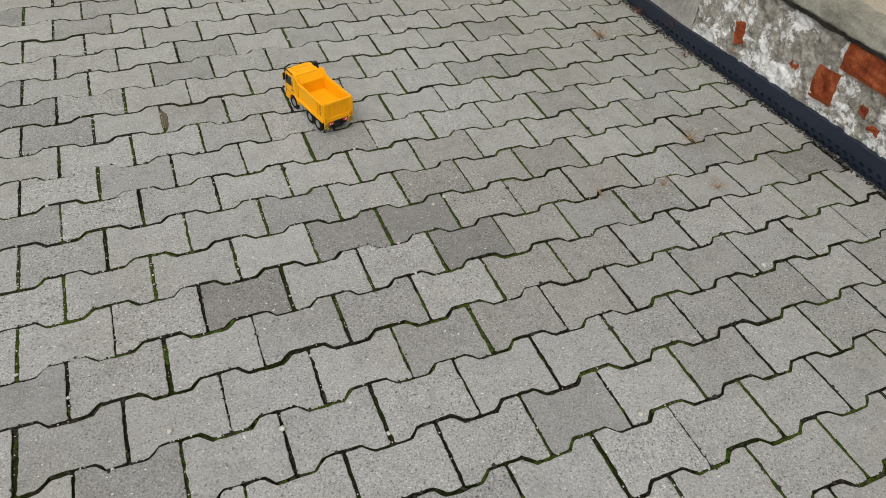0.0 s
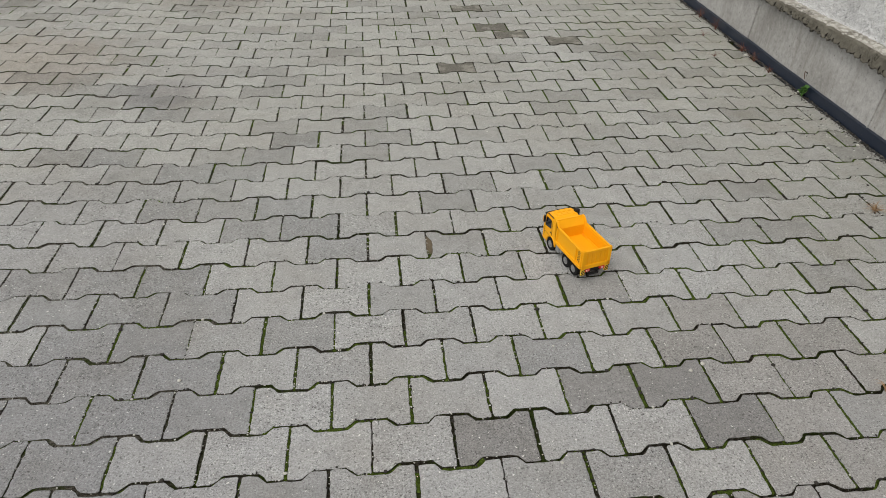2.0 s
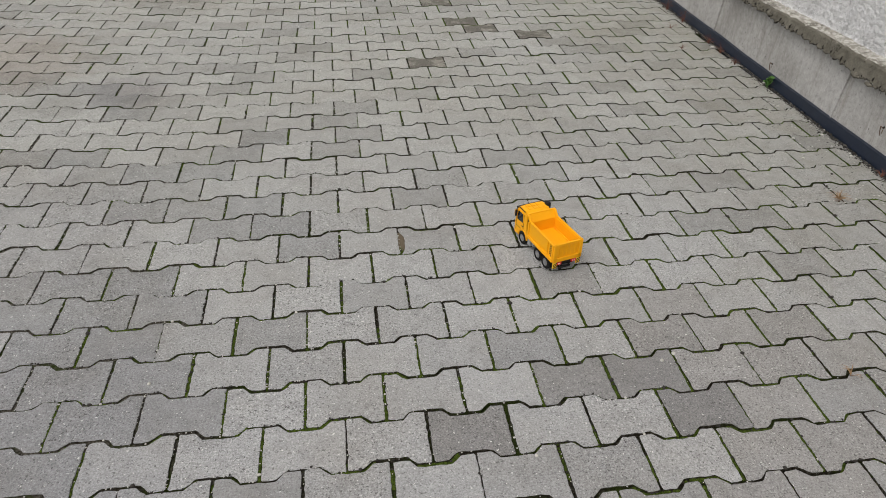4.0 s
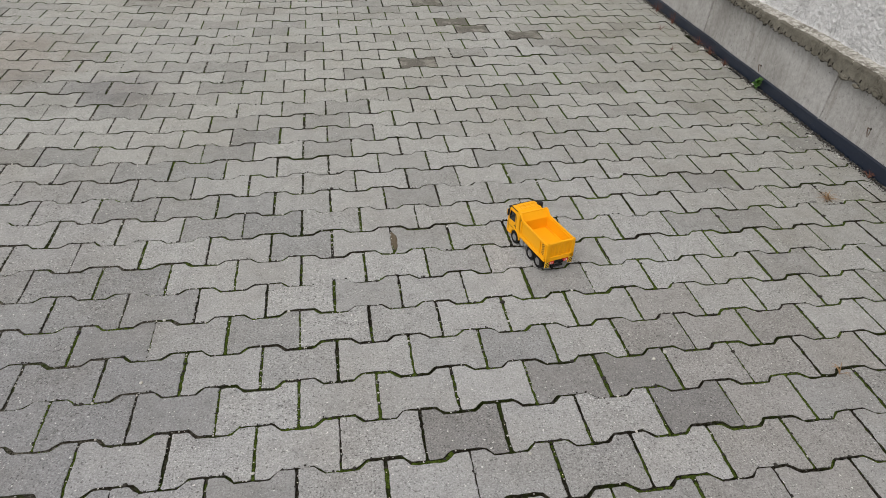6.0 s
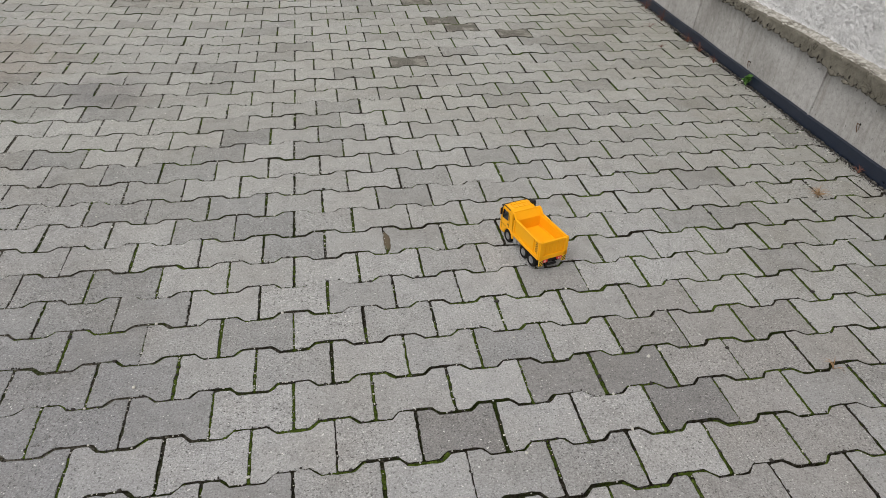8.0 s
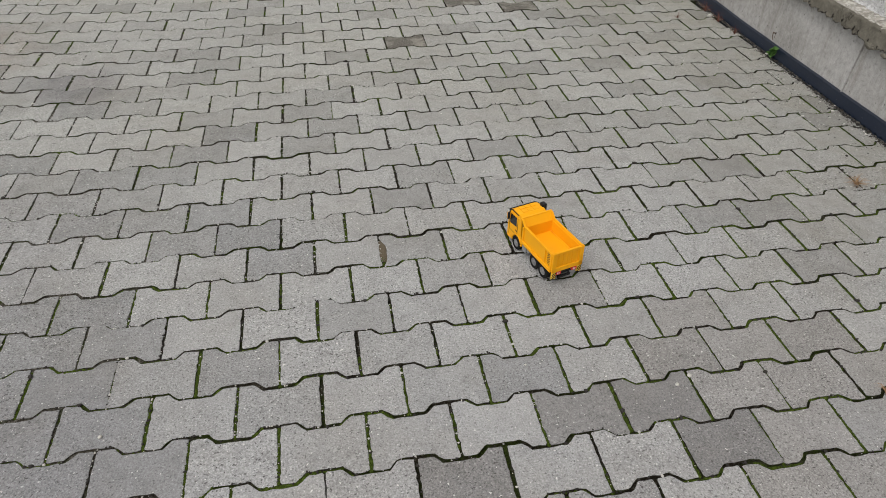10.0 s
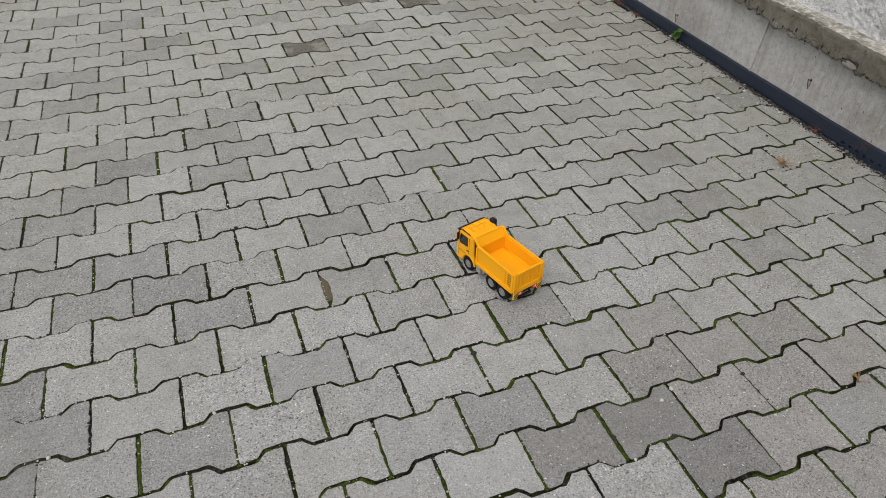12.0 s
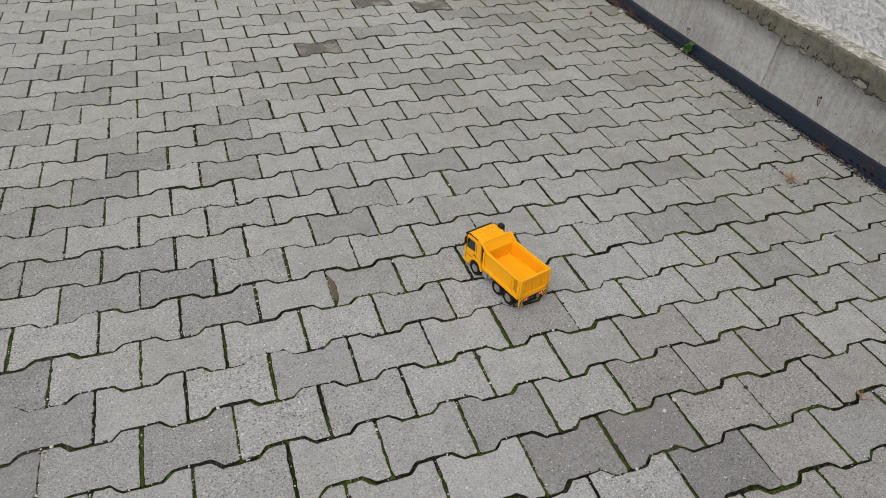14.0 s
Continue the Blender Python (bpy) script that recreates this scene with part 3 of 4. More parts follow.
def wheel(x, y, side, width):
    """A tyre with a dished grey rim; side is -1 or 1, the outer face."""
    w = width
    bm = bmesh.new()
    lathe(bm, [(-side * w / 2, 0.012), (-side * w / 2, R_WHEEL - 0.002), (-side * (w / 2 - 0.002), R_WHEEL), (side * (w / 2 - 0.002), R_WHEEL),
               (side * w / 2, R_WHEEL - 0.002), (side * w / 2, 0.0136), (side * (w / 2 - 0.003), 0.0128)], 32)
    ob = part("wheel", bm, M_TYRE, truck, "black rubber tyre on a grey rim")
    ob.matrix_basis = pose(x, y, R_WHEEL)
    bm = bmesh.new()
    lathe(bm, [(side * (w / 2 - 0.0035), 0.0127), (side * (w / 2 - 0.0005), 0.0122), (side * (w / 2 - 0.0005), 0.0112), (side * (w / 2 - 0.0025), 0.0102),
               (side * (w / 2 - 0.0025), 0.0062), (side * (w / 2 + 0.0005), 0.0054), (side * (w / 2 + 0.001), 0.0024)], 24)
    for k in range(8):
        t = k * math.pi / 4
        lathe(bm, [(side * (w / 2 - 0.003), 0.0009), (side * (w / 2 - 0.0014), 0.0009)], 6, (0, 0.0084 * math.cos(t), 0.0084 * math.sin(t)))
    part("rim", bm, M_RIM, ob, "grey moulded rim with bolts")


for side in (-1, 1):
    wheel(side * 0.038, 0.0, side, 0.018)
    wheel(side * 0.038, 0.0475, side, 0.018)
    wheel(side * 0.040, 0.150, side, 0.013)

bm = bmesh.new()
for side in (-1, 1):
    box(bm, (side * 0.020 - 0.004, -0.034, 0.030), (side * 0.020 + 0.004, 0.19, 0.052), 0.001)
for y in (-0.03, 0.02, 0.075, 0.12):
    box(bm, (-0.021, y - 0.005, 0.032), (0.021, y + 0.005, 0.046))
part("chassis", bm, M_BLACK, truck, "black ladder chassis")
bm = bmesh.new()
for y in (0.0, 0.0475, 0.150):
    bm = bmesh.new()
    lathe(bm, [(-0.036, 0.004), (0.036, 0.004)], 12, (0, y, R_WHEEL))
    part("axle", bm, M_BLACK, truck)
for side in (-1, 1):
    bm = bmesh.new()
    prism(bm, [(-0.026, 0.040), (-0.020, 0.051), (0.068, 0.051), (0.074, 0.040), (0.066, 0.0485), (-0.018, 0.0485)], side * 0.030, side * 0.047)
    part("mudguard", bm, M_BLACK, truck, "black mudguard over the rear wheels")

# tipping bed
bed = new("tipping_bed")
bed.parent = truck
BX, BY0, BY1, BZ, BT = 0.0510, -0.0475, 0.118, 0.0535, 0.1170
bm = bmesh.new()
box(bm, (-BX + 0.003, BY0 + 0.003, BZ), (BX - 0.003, BY1 - 0.011, BZ + 0.0165), 0.001)
part("bed_floor", bm, M_YELLOW, bed)
HEAD = 0.1345
for side in (-1, 1):
    bm = bmesh.new()
    outline = [(BY0 + 0.004, BZ), (BY1 - 0.009, BZ), (BY1 - 0.009, BT - 0.007), (BY1 + 0.006, HEAD - 0.001), (BY1 - 0.004, HEAD - 0.002), (BY1 - 0.019, BT), (BY0 + 0.004, BT)]
    prism(bm, outline, side * (BX - 0.0045), side * (BX - 0.001), 0.0008)
    wall = part("side_wall", bm, M_YELLOW, bed)
    bm = bmesh.new()
    box(bm, (side * BX - 0.0035, BY0 + 0.002, BT - 0.0045), (side * BX + 0.0010, BY1 - 0.019, BT + 0.0012), 0.0010)
    part("top_rail", bm, M_YELLOW, wall)
    bm = bmesh.new()
    box(bm, (side * BX - 0.0040, BY0 + 0.002, BZ - 0.001), (side * BX + 0.0008, BY1 - 0.008, BZ + 0.010), 0.0010)
    part("bottom_rail", bm, M_YELLOW, wall)
    for y0, y1, top in ((BY0 + 0.002, BY0 + 0.009, BT), (BY0 + 0.034, BY0 + 0.039, BT), (BY1 - 0.014, BY1 - 0.008, BT - 0.006)):
        bm = bmesh.new()
        box(bm, (side * BX - 0.0030, y0, BZ + 0.002), (side * BX + 0.0006, y1, top), 0.0008)
        part("stake", bm, M_YELLOW, wall)
    bm = bmesh.new()
    prism(bm, [(BY1 - 0.024, BT - 0.003), (BY1 - 0.020, BT + 0.001), (BY1 - 0.005, HEAD - 0.001), (BY1 + 0.006, HEAD), (BY1 + 0.006, HEAD - 0.004), (BY1 - 0.003, HEAD - 0.005), (BY1 - 0.018, BT - 0.003)],
          side * BX - 0.0035, side * BX + 0.0010)
    part("sloped_rail", bm, M_YELLOW, wall)
    for k in range(6):
        bm = bmesh.new()
        y, z = BY0 + 0.0110, BZ + 0.0115 + k * 0.0070
        prism(bm, [(y, z), (y + 0.0155, z + 0.0095), (y + 0.0155, z + 0.0117), (y, z + 0.0022)], side * (BX - 0.0030), side * (BX - 0.0006))
        part("louvre", bm, M_BLACK, wall, "black slanted louvre")
bm = bmesh.new()
prism(bm, [(BY1 - 0.013, BZ), (BY1 - 0.013, BT - 0.008), (BY1 + 0.002, HEAD - 0.001), (BY1 + 0.005, HEAD - 0.001), (BY1 - 0.010, BT - 0.008), (BY1 - 0.010, BZ)], -BX + 0.002, BX - 0.002, 0.0006)
head = part("headboard", bm, M_YELLOW, bed)
bm = bmesh.new()
box(bm, (-BX + 0.001, BY1 + 0.001, HEAD - 0.0040), (BX - 0.001, BY1 + 0.0065, HEAD + 0.0006), 0.0012)
part("top_rail", bm, M_YELLOW, head)
bm = bmesh.new()
box(bm, (-BX, BY0 - 0.0005, BZ + 0.001), (BX, BY0 + 0.003, BT), 0.0005)
gate = part("tailgate", bm, M_YELLOW, bed)
# moulded fillets where the floor meets the walls, and the inner step below the top rails
for side in (-1, 1):
    bm = bmesh.new()
    prism(bm, [(BY0 + 0.004, BT - 0.0085), (BY1 - 0.020, BT - 0.0085), (BY1 - 0.020, BT - 0.0060), (BY0 + 0.004, BT - 0.0060)], side * (BX - 0.0062), side * (BX - 0.0030), 0.0006)
    part("inner_step", bm, M_YELLOW, bed)
    bm = bmesh.new()
    lathe(bm, [(0.0, 0.0030), (BY1 - BY0 - 0.016, 0.0030)], 12)
    ob = part("floor_fillet", bm, M_YELLOW, bed, "", True)
    ob.matrix_basis = pose(side * (BX - 0.0052), BY0 + 0.003, BZ + 0.0165, 0, 0, 90)
for lo, hi in (((-BX - 0.001, BY0 - 0.0045, BZ - 0.001), (BX + 0.001, BY0 - 0.001, BZ + 0.014)), ((-BX - 0.001, BY0 - 0.0035, BT - 0.006), (BX + 0.001, BY0 + 0.003, BT + 0.002))):
    bm = bmesh.new()
    part("crossbar", box(bm, lo, hi, 0.001), M_YELLOW, gate)
for x in (-0.030, -0.015, 0.0, 0.015, 0.030):
    bm = bmesh.new()
    part("rib", box(bm, (x - 0.0013, BY0 - 0.0032, BZ + 0.0135), (x + 0.0016, BY0 - 0.001, BT - 0.005), 0.0007), M_YELLOW, gate)
for side in (-1, 1):
    bm = bmesh.new()
    part("gate_post", box(bm, (side * 0.0455 - 0.0065, BY0 - 0.0045, BZ - 0.001), (side * 0.0455 + 0.0068, BY0 - 0.001, BT + 0.002), 0.0009), M_YELLOW, gate)
    bm = bmesh.new()
    part("hinge", lathe(bm, [(side * 0.046 - 0.004, 0.0022), (side * 0.046 + 0.004, 0.0022)], 12, (0, BY0 - 0.001, BT + 0.0035)), M_YELLOW, gate)

# rear bumper with lamps and hazard plates
bm = bmesh.new()
box(bm, (-0.046, BY0 + 0.004, 0.034), (0.046, BY0 + 0.010, 0.0505), 0.001)
bumper = part("rear_bumper", bm, M_BLACK, truck, "black rear bumper")
bm = bmesh.new()
box(bm, (-0.020, BY0 + 0.001, 0.021), (0.020, BY0 + 0.006, 0.028), 0.001)
for x in (-0.014, 0.014):
    box(bm, (x - 0.002, BY0 + 0.002, 0.026), (x + 0.002, BY0 + 0.006, 0.036))
part("underrun_bar", bm, M_BLACK, bumper)
for side in (-1, 1):
    bm = bmesh.new()
    lamp = part("tail_lamp", box(bm, (side * 0.0270 - 0.0085, BY0 - 0.0035, 0.0400), (side * 0.0270 + 0.0085, BY0 + 0.004, 0.0505), 0.0006), M_RED, bumper, "red tail lamp")
    for dx in (-0.0035, 0.002):
        bm = bmesh.new()
        part("lamp_mark", box(bm, (side * 0.0270 + dx - 0.0009, BY0 - 0.0041, 0.0425), (side * 0.0270 + dx + 0.0009, BY0 - 0.0034, 0.0485)), M_WHITE, lamp, "pale mark")
    bm = bmesh.new()
    plate = part("hazard_plate", box(bm, (side * 0.0430 - 0.0070, BY0 - 0.0040, 0.0300), (side * 0.0430 + 0.0070, BY0 + 0.001, 0.0515), 0.0005), M_STRIPE, bumper, "yellow and black striped plate")
    for k in range(3):
        bm = bmesh.new()
        z, x = 0.0305 + k * 0.0064, side * 0.0430
        vs = [bm.verts.new((x + dx, BY0 - dy, z + dz)) for dy in (0.0039, 0.0046) for dx, dz in ((-0.0070, 0.0), (0.0070, 0.0050), (0.0070, 0.0080), (-0.0070, 0.0030))]
        bm.faces.new(vs[4:])
        for q in range(4):
            bm.faces.new((vs[q], vs[(q + 1) % 4], vs[4 + (q + 1) % 4], vs[4 + q]))
        part("black_stripe", bm, M_BLACK, plate)

# cab
CX, CY0, CY1, ARCH_Z = 0.0450, 0.129, 0.204, 0.0225
bm = bmesh.new()
arch = [(0.150 + 0.0258 * math.cos(a), ARCH_Z + 0.0258 * math.sin(a)) for a in [math.pi * (0.06 + 0.88 * k / 10) for k in range(11)]]
front = [(CY1 - 0.001, 0.016), (CY1 + 0.001, 0.040), (CY1, 0.062), (CY1 - 0.005, 0.104), (CY1 - 0.012, 0.110)]
back = [(CY0 + 0.003, 0.112), (CY0 + 0.001, 0.060), (CY0 - 0.004, 0.046), (CY0 - 0.006, 0.024)]
outline = [(0.150 + 0.0262, 0.018)] + front + back + arch[::-1]
prism(bm, outline, -CX, CX, 0.0018)
cab = part("cab", bm, M_YELLOW, truck)
cab.scale.z = 1.06
bm = bmesh.new()
lower = [(CY0 + 0.003, 0.1085), (CY1 - 0.006, 0.1065), (CY1 - 0.008, 0.1125), (CY1 - 0.016, 0.1180), (CY1 - 0.030, 0.1210), (CY0 + 0.018, 0.1218), (CY0 + 0.005, 0.1175)]
prism(bm, lower, -CX + 0.001, CX - 0.001, 0.0036)
roof = part("roof", bm, M_YELLOW, cab)
for y0, y1 in ((CY0 + 0.020, CY0 + 0.036), (CY0 + 0.039, CY0 + 0.054)):
    for x in (-0.019, 0.0, 0.019):
        bm = bmesh.new()
        part("roof_panel", box(bm, (x - 0.0088, y0, 0.1205), (x + 0.0088, y1, 0.1230), 0.0006), M_YELLOW, roof)
for x in (-0.030, 0.030):
    bm = bmesh.new()
    part("roof_rib", box(bm, (x - 0.0012, CY0 + 0.016, 0.1200), (x + 0.0012, CY1 - 0.028, 0.1222), 0.0005), M_YELLOW, roof)
bm = bmesh.new()
prism(bm, [(CY1 - 0.006, 0.1065), (CY1 + 0.003, 0.1060), (CY1 + 0.001, 0.1100), (CY1 - 0.008, 0.1155), (CY1 - 0.010, 0.1130)], -CX + 0.001, CX - 0.001, 0.0008)
part("sun_visor", bm, M_BLACK, cab, "black sun visor")
for side in (-1, 1):
    bm = bmesh.new()
    prism(bm, [(CY1 - 0.010, 0.1070), (CY1 - 0.004, 0.1065), (CY1 - 0.008, 0.1140), (CY1 - 0.020, 0.1185), (CY0 + 0.018, 0.1190), (CY0 + 0.018, 0.1170), (CY1 - 0.020, 0.1165), (CY1 - 0.012, 0.1125)], side * (CX - 0.002), side * (CX + 0.0008))
    part("visor_end", bm, M_BLACK, cab, "black roof corner trim")
    bm = bmesh.new()
    prism(bm, [(CY0 + 0.026, 0.074), (CY1 - 0.012, 0.070), (CY1 - 0.011, 0.080), (CY1 - 0.015, 0.103), (CY0 + 0.028, 0.104)], side * (CX - 0.002), side * (CX + 0.0006), 0.0003)
    window = part("side_window", bm, M_GLASS, cab, "dark glossy side window")
    bm = bmesh.new()
    part("door_handle", box(bm, (side * CX - 0.001, CY0 + 0.022, 0.0595), (side * CX + 0.0014, CY0 + 0.032, 0.0625), 0.0004), M_BLACK, cab, "black door handle")
    for y0, y1, z0, z1 in ((CY0 + 0.0205, CY0 + 0.0212, 0.048, 0.106), (CY1 - 0.0085, CY1 - 0.0078, 0.030, 0.100), (CY0 + 0.021, CY1 - 0.008, 0.0475, 0.0482)):
        bm = bmesh.new()
        part("door_seam", box(bm, (side * CX - 0.0008, y0, z0), (side * CX + 0.0003, y1, z1)), M_BLACK, cab)
    bm = bmesh.new()
    ring = [(0.150 + r * math.cos(a), ARCH_Z + r * math.sin(a)) for r, turn in ((0.0296, 1), (0.0258, -1)) for a in [math.pi * (0.04 + 0.92 * k / 10) for k in range(11)][::turn]]
    prism(bm, ring, side * (CX - 0.003), side * (CX + 0.0016), 0.0005)
    part("wheel_arch", bm, M_YELLOW, cab)
    bm = bmesh.new()
    ym = CY1 - 0.008
    box(bm, (side * (CX + 0.0055) - 0.0035, ym - 0.004, 0.081), (side * (CX + 0.0055) + 0.0035, ym + 0.001, 0.104), 0.0012)
    mirror = part("mirror", bm, M_BLACK, cab, "black wing mirror")
    bm = bmesh.new()
    part("mirror_cover", box(bm, (side * (CX + 0.0055) - 0.0036, ym + 0.0005, 0.083), (side * (CX + 0.0055) + 0.0036, ym + 0.0030, 0.1035), 0.001), M_YELLOW, mirror, "yellow mirror cover")
    bm = bmesh.new()
    part("mirror_arm", box(bm, (side * (CX + 0.001) - 0.003, ym - 0.002, 0.1035), (side * (CX + 0.001) + 0.007 * (side > 0) + 0.003 * (side < 0), ym, 0.1055)), M_BLACK, mirror)
bm = bmesh.new()
prism(bm, [(CY1 - 0.0035, 0.066), (CY1 + 0.0012, 0.066), (CY1 - 0.0038, 0.103), (CY1 - 0.008, 0.103)], -CX + 0.004, CX - 0.004, 0.0008)
part("windscreen", bm, M_GLASS, cab, "dark windscreen")
bm = bmesh.new()
box(bm, (-CX + 0.001, CY1 - 0.002, 0.017), (CX - 0.001, CY1 + 0.004, 0.034), 0.0016)
part("front_bumper", bm, M_YELLOW, cab)
bm = bmesh.new()
box(bm, (-0.026, CY1 - 0.001, 0.036), (0.026, CY1 + 0.002, 0.058), 0.0012)
part("grille", bm, M_BLACK, cab, "black grille")
for side in (-1, 1):
    bm = bmesh.new()
    part("headlamp", box(bm, (side * 0.036 - 0.007, CY1 - 0.001, 0.022), (side * 0.036 + 0.007, CY1 + 0.0045, 0.030), 0.001), M_WHITE, cab, "pale headlamp")

# side air intake behind the cab, tank, battery box, exhaust
bm = bmesh.new()
box(bm, (0.0385, CY0 + 0.020, 0.110), (0.0550, CY0 + 0.039, 0.1385), 0.004)
box(bm, (0.0395, CY0 + 0.024, 0.100), (0.0470, CY0 + 0.030, 0.115), 0.001)
part("air_intake", bm, M_BLACK, truck, "black air intake beside the cab roof")
# a black strip added to make the gap between cab and bed dark
bm = bmesh.new()
box(bm, (-0.0405, CY0 - 0.004, 0.050), (-0.030, CY0 + 0.002, 0.112), 0.001)
part("cab_gap_strip", bm, M_BLACK, truck, "black strip that darkens the gap behind the cab")
for side in (-1, 1):
    bm = bmesh.new()
    box(bm, (side * 0.037 - 0.008, 0.098, 0.018), (side * 0.037 + 0.008, 0.117, 0.046), 0.0025)
    tank = part("fuel_tank", bm, M_TANK, truck, "grey plastic fuel tank")
    for y in (0.102, 0.110):
        bm = bmesh.new()
        part("tank_strap", box(bm, (side * 0.037 - 0.0085, y, 0.0175), (side * 0.037 + 0.0085, y + 0.002, 0.0465), 0.0004), M_TANK, tank)
    bm = bmesh.new()
    lathe(bm, [(side * 0.030, 0.0058), (side * 0.043, 0.0058), (side * 0.0440, 0.0045)], 16, (0, 0.086, 0.032))
    box(bm, (side * 0.036 - 0.006, 0.079, 0.036), (side * 0.036 + 0.006, 0.095, 0.048), 0.001)
    part("air_tank", bm, M_TANK, truck, "grey air tank")
bm = bmesh.new()
box(bm, (-0.026, 0.070, 0.046), (0.026, 0.122, 0.0525), 0.001)
part("subframe", bm, M_BLACK, truck)


# ---- small things ----
def blob(bm, p, r, flat=0.7, seed=0.0, seg=2):
    made = bmesh.ops.create_icosphere(bm, subdivisions=1, radius=1.0)["verts"]
    for v in made:
        q = v.co * (1 + 0.35 * noise.noise(v.co * 1.7 + Vector((seed, seed * 2, 0))))
        v.co = Vector(p) + Vector((q.x * r, q.y * r, q.z * r * flat))


def pebble(x, y, r):
    bm = bmesh.new()
    blob(bm, (0, 0, 0), r, 0.6, x * 31 + y * 17)
    ob = tagged(new("pebble", mesh_of("pebble", bm, M_PEBBLE, True)), "small pale pebble lying on the paving", "pebble", "pebbles on the paving")
    ob.matrix_basis = pose(x, y, r * 0.5 - 0.0005)


for x, y, r in ((0.098, -1.228, 0.008), (-0.115, -1.155, 0.007), (0.663, -0.662, 0.006), (0.705, -0.640, 0.007), (-0.70, -0.585, 0.006), (1.80, 0.60, 0.008), (1.74, 0.42, 0.006),
                (1.95, 0.62, 0.009), (1.985, 1.77, 0.014), (1.72, -0.60, 0.008), (1.62, -0.30, 0.007), (0.83, -1.46, 0.007), (1.42, -1.18, 0.009), (0.205, -0.345, 0.005), (0.24, -0.93, 0.005)):
    pebble(x, y, r)

rng = random.Random(4)


def crumbs(name, material, label, count, place, size):
    """Loose crumbs that nobody could count, in one mesh."""
    base = bmesh.new()
    bmesh.ops.create_icosphere(base, subdivisions=1, radius=1.0)
    bv, bf = [v.co.copy() for v in base.verts], [tuple(v.index for v in f.verts) for f in base.faces]
    base.free()
    verts, faces = [], []
    for _ in range(count):
        x, y = place()
        x, z = spread(x), rise(x, y)
        r = size * rng.uniform(0.4, 1.2) * (2.0 if rng.random() < 0.06 else 1.0)
        s = Vector((r * rng.uniform(0.7, 1.3), r * rng.uniform(0.7, 1.3), r * rng.uniform(0.4, 0.8)))
        o = len(verts)
        for c in bv:
            j = 1 + rng.uniform(-0.25, 0.25)
            verts.append((x + c.x * s.x * j, y + c.y * s.y * j, z + 0.35 * s.z + c.z * s.z * j))
        faces += [tuple(o + i for i in f) for f in bf]
    return tagged(new(name, from_lists(name, verts, faces, material, True)), label, "debris", kind="stuff")


def by_wall():
    y = rng.uniform(-1.6, 4.5)
    return wall_x(y) - 0.015 - abs(rng.gauss(0, 0.015 if y > 0 else 0.010)), y


def near_wall():
    y = rng.gauss(0.75, 0.45)
    return wall_x(y) - 0.02 - abs(rng.gauss(0, 0.17)), y


def anywhere():
    return rng.uniform(-1.8, 1.9), rng.uniform(-1.7, 2.5)


crumbs("wall_foot_grit", M_GRIT, "grey grit and mortar crumbs along the wall foot", 1900, by_wall, 0.0032)
crumbs("wall_foot_soil", M_DARKGRIT, "dark soil crumbs along the wall foot", 4600, by_wall, 0.0034)
crumbs("scattered_crumbs", M_DARKGRIT, "dark crumbs scattered on the paving beside the wall", 420, near_wall, 0.0022)
crumbs("mortar_chips", M_PEBBLE, "pale mortar chips beside the wall", 120, near_wall, 0.0036)


def in_any_joint():
    """A place in one of the joints of the near paving."""
    i, j = rng.randrange(-16, 18), rng.randrange(-13, 16)
    if rng.random() < 0.35:
        return (i + (i + j) % 2) * 0.1 + rng.gauss(0, 0.0018), j * 0.14 + rng.uniform(-0.07, 0.07)
    s = 0.011 if (i + j) % 2 == 0 else -0.011
    return i * 0.1 + rng.uniform(-0.04, 0.04), (j + 0.5) * 0.14 + s + rng.gauss(0, 0.0018)


def in_joint():
    """A place in one of the joints, more of them where the sand has been swept in."""
    x = 0.1 * round(10 * (-0.6 + rng.gauss(0, 0.9)))
    j = rng.randrange(-13, 14)
    if rng.random() < 0.55:
        cx = x + (0.0 if (round(x * 10) + j) % 2 == 0 else 0.1)
        return min(1.85, cx) if cx < 1.85 else cx - 0.4, j * 0.14 + rng.uniform(-0.075, 0.075)
    return min(1.85, x) + rng.uniform(-0.035, 0.035), (j + 0.5) * 0.14 + (0.011 if (round(x * 10) + j) % 2 == 0 else -0.011)


crumbs("joint_soil", M_DARKGRIT, "dark earth crumbs in the paving joints", 5200, in_any_joint, 0.0031)
crumbs("joint_grains", M_PEBBLE, "pale sand grains caught in the paving joints", 2300, in_joint, 0.0021)
crumbs("pale_grains", M_PEBBLE, "pale sand grains scattered over the paving", 420, anywhere, 0.0016)


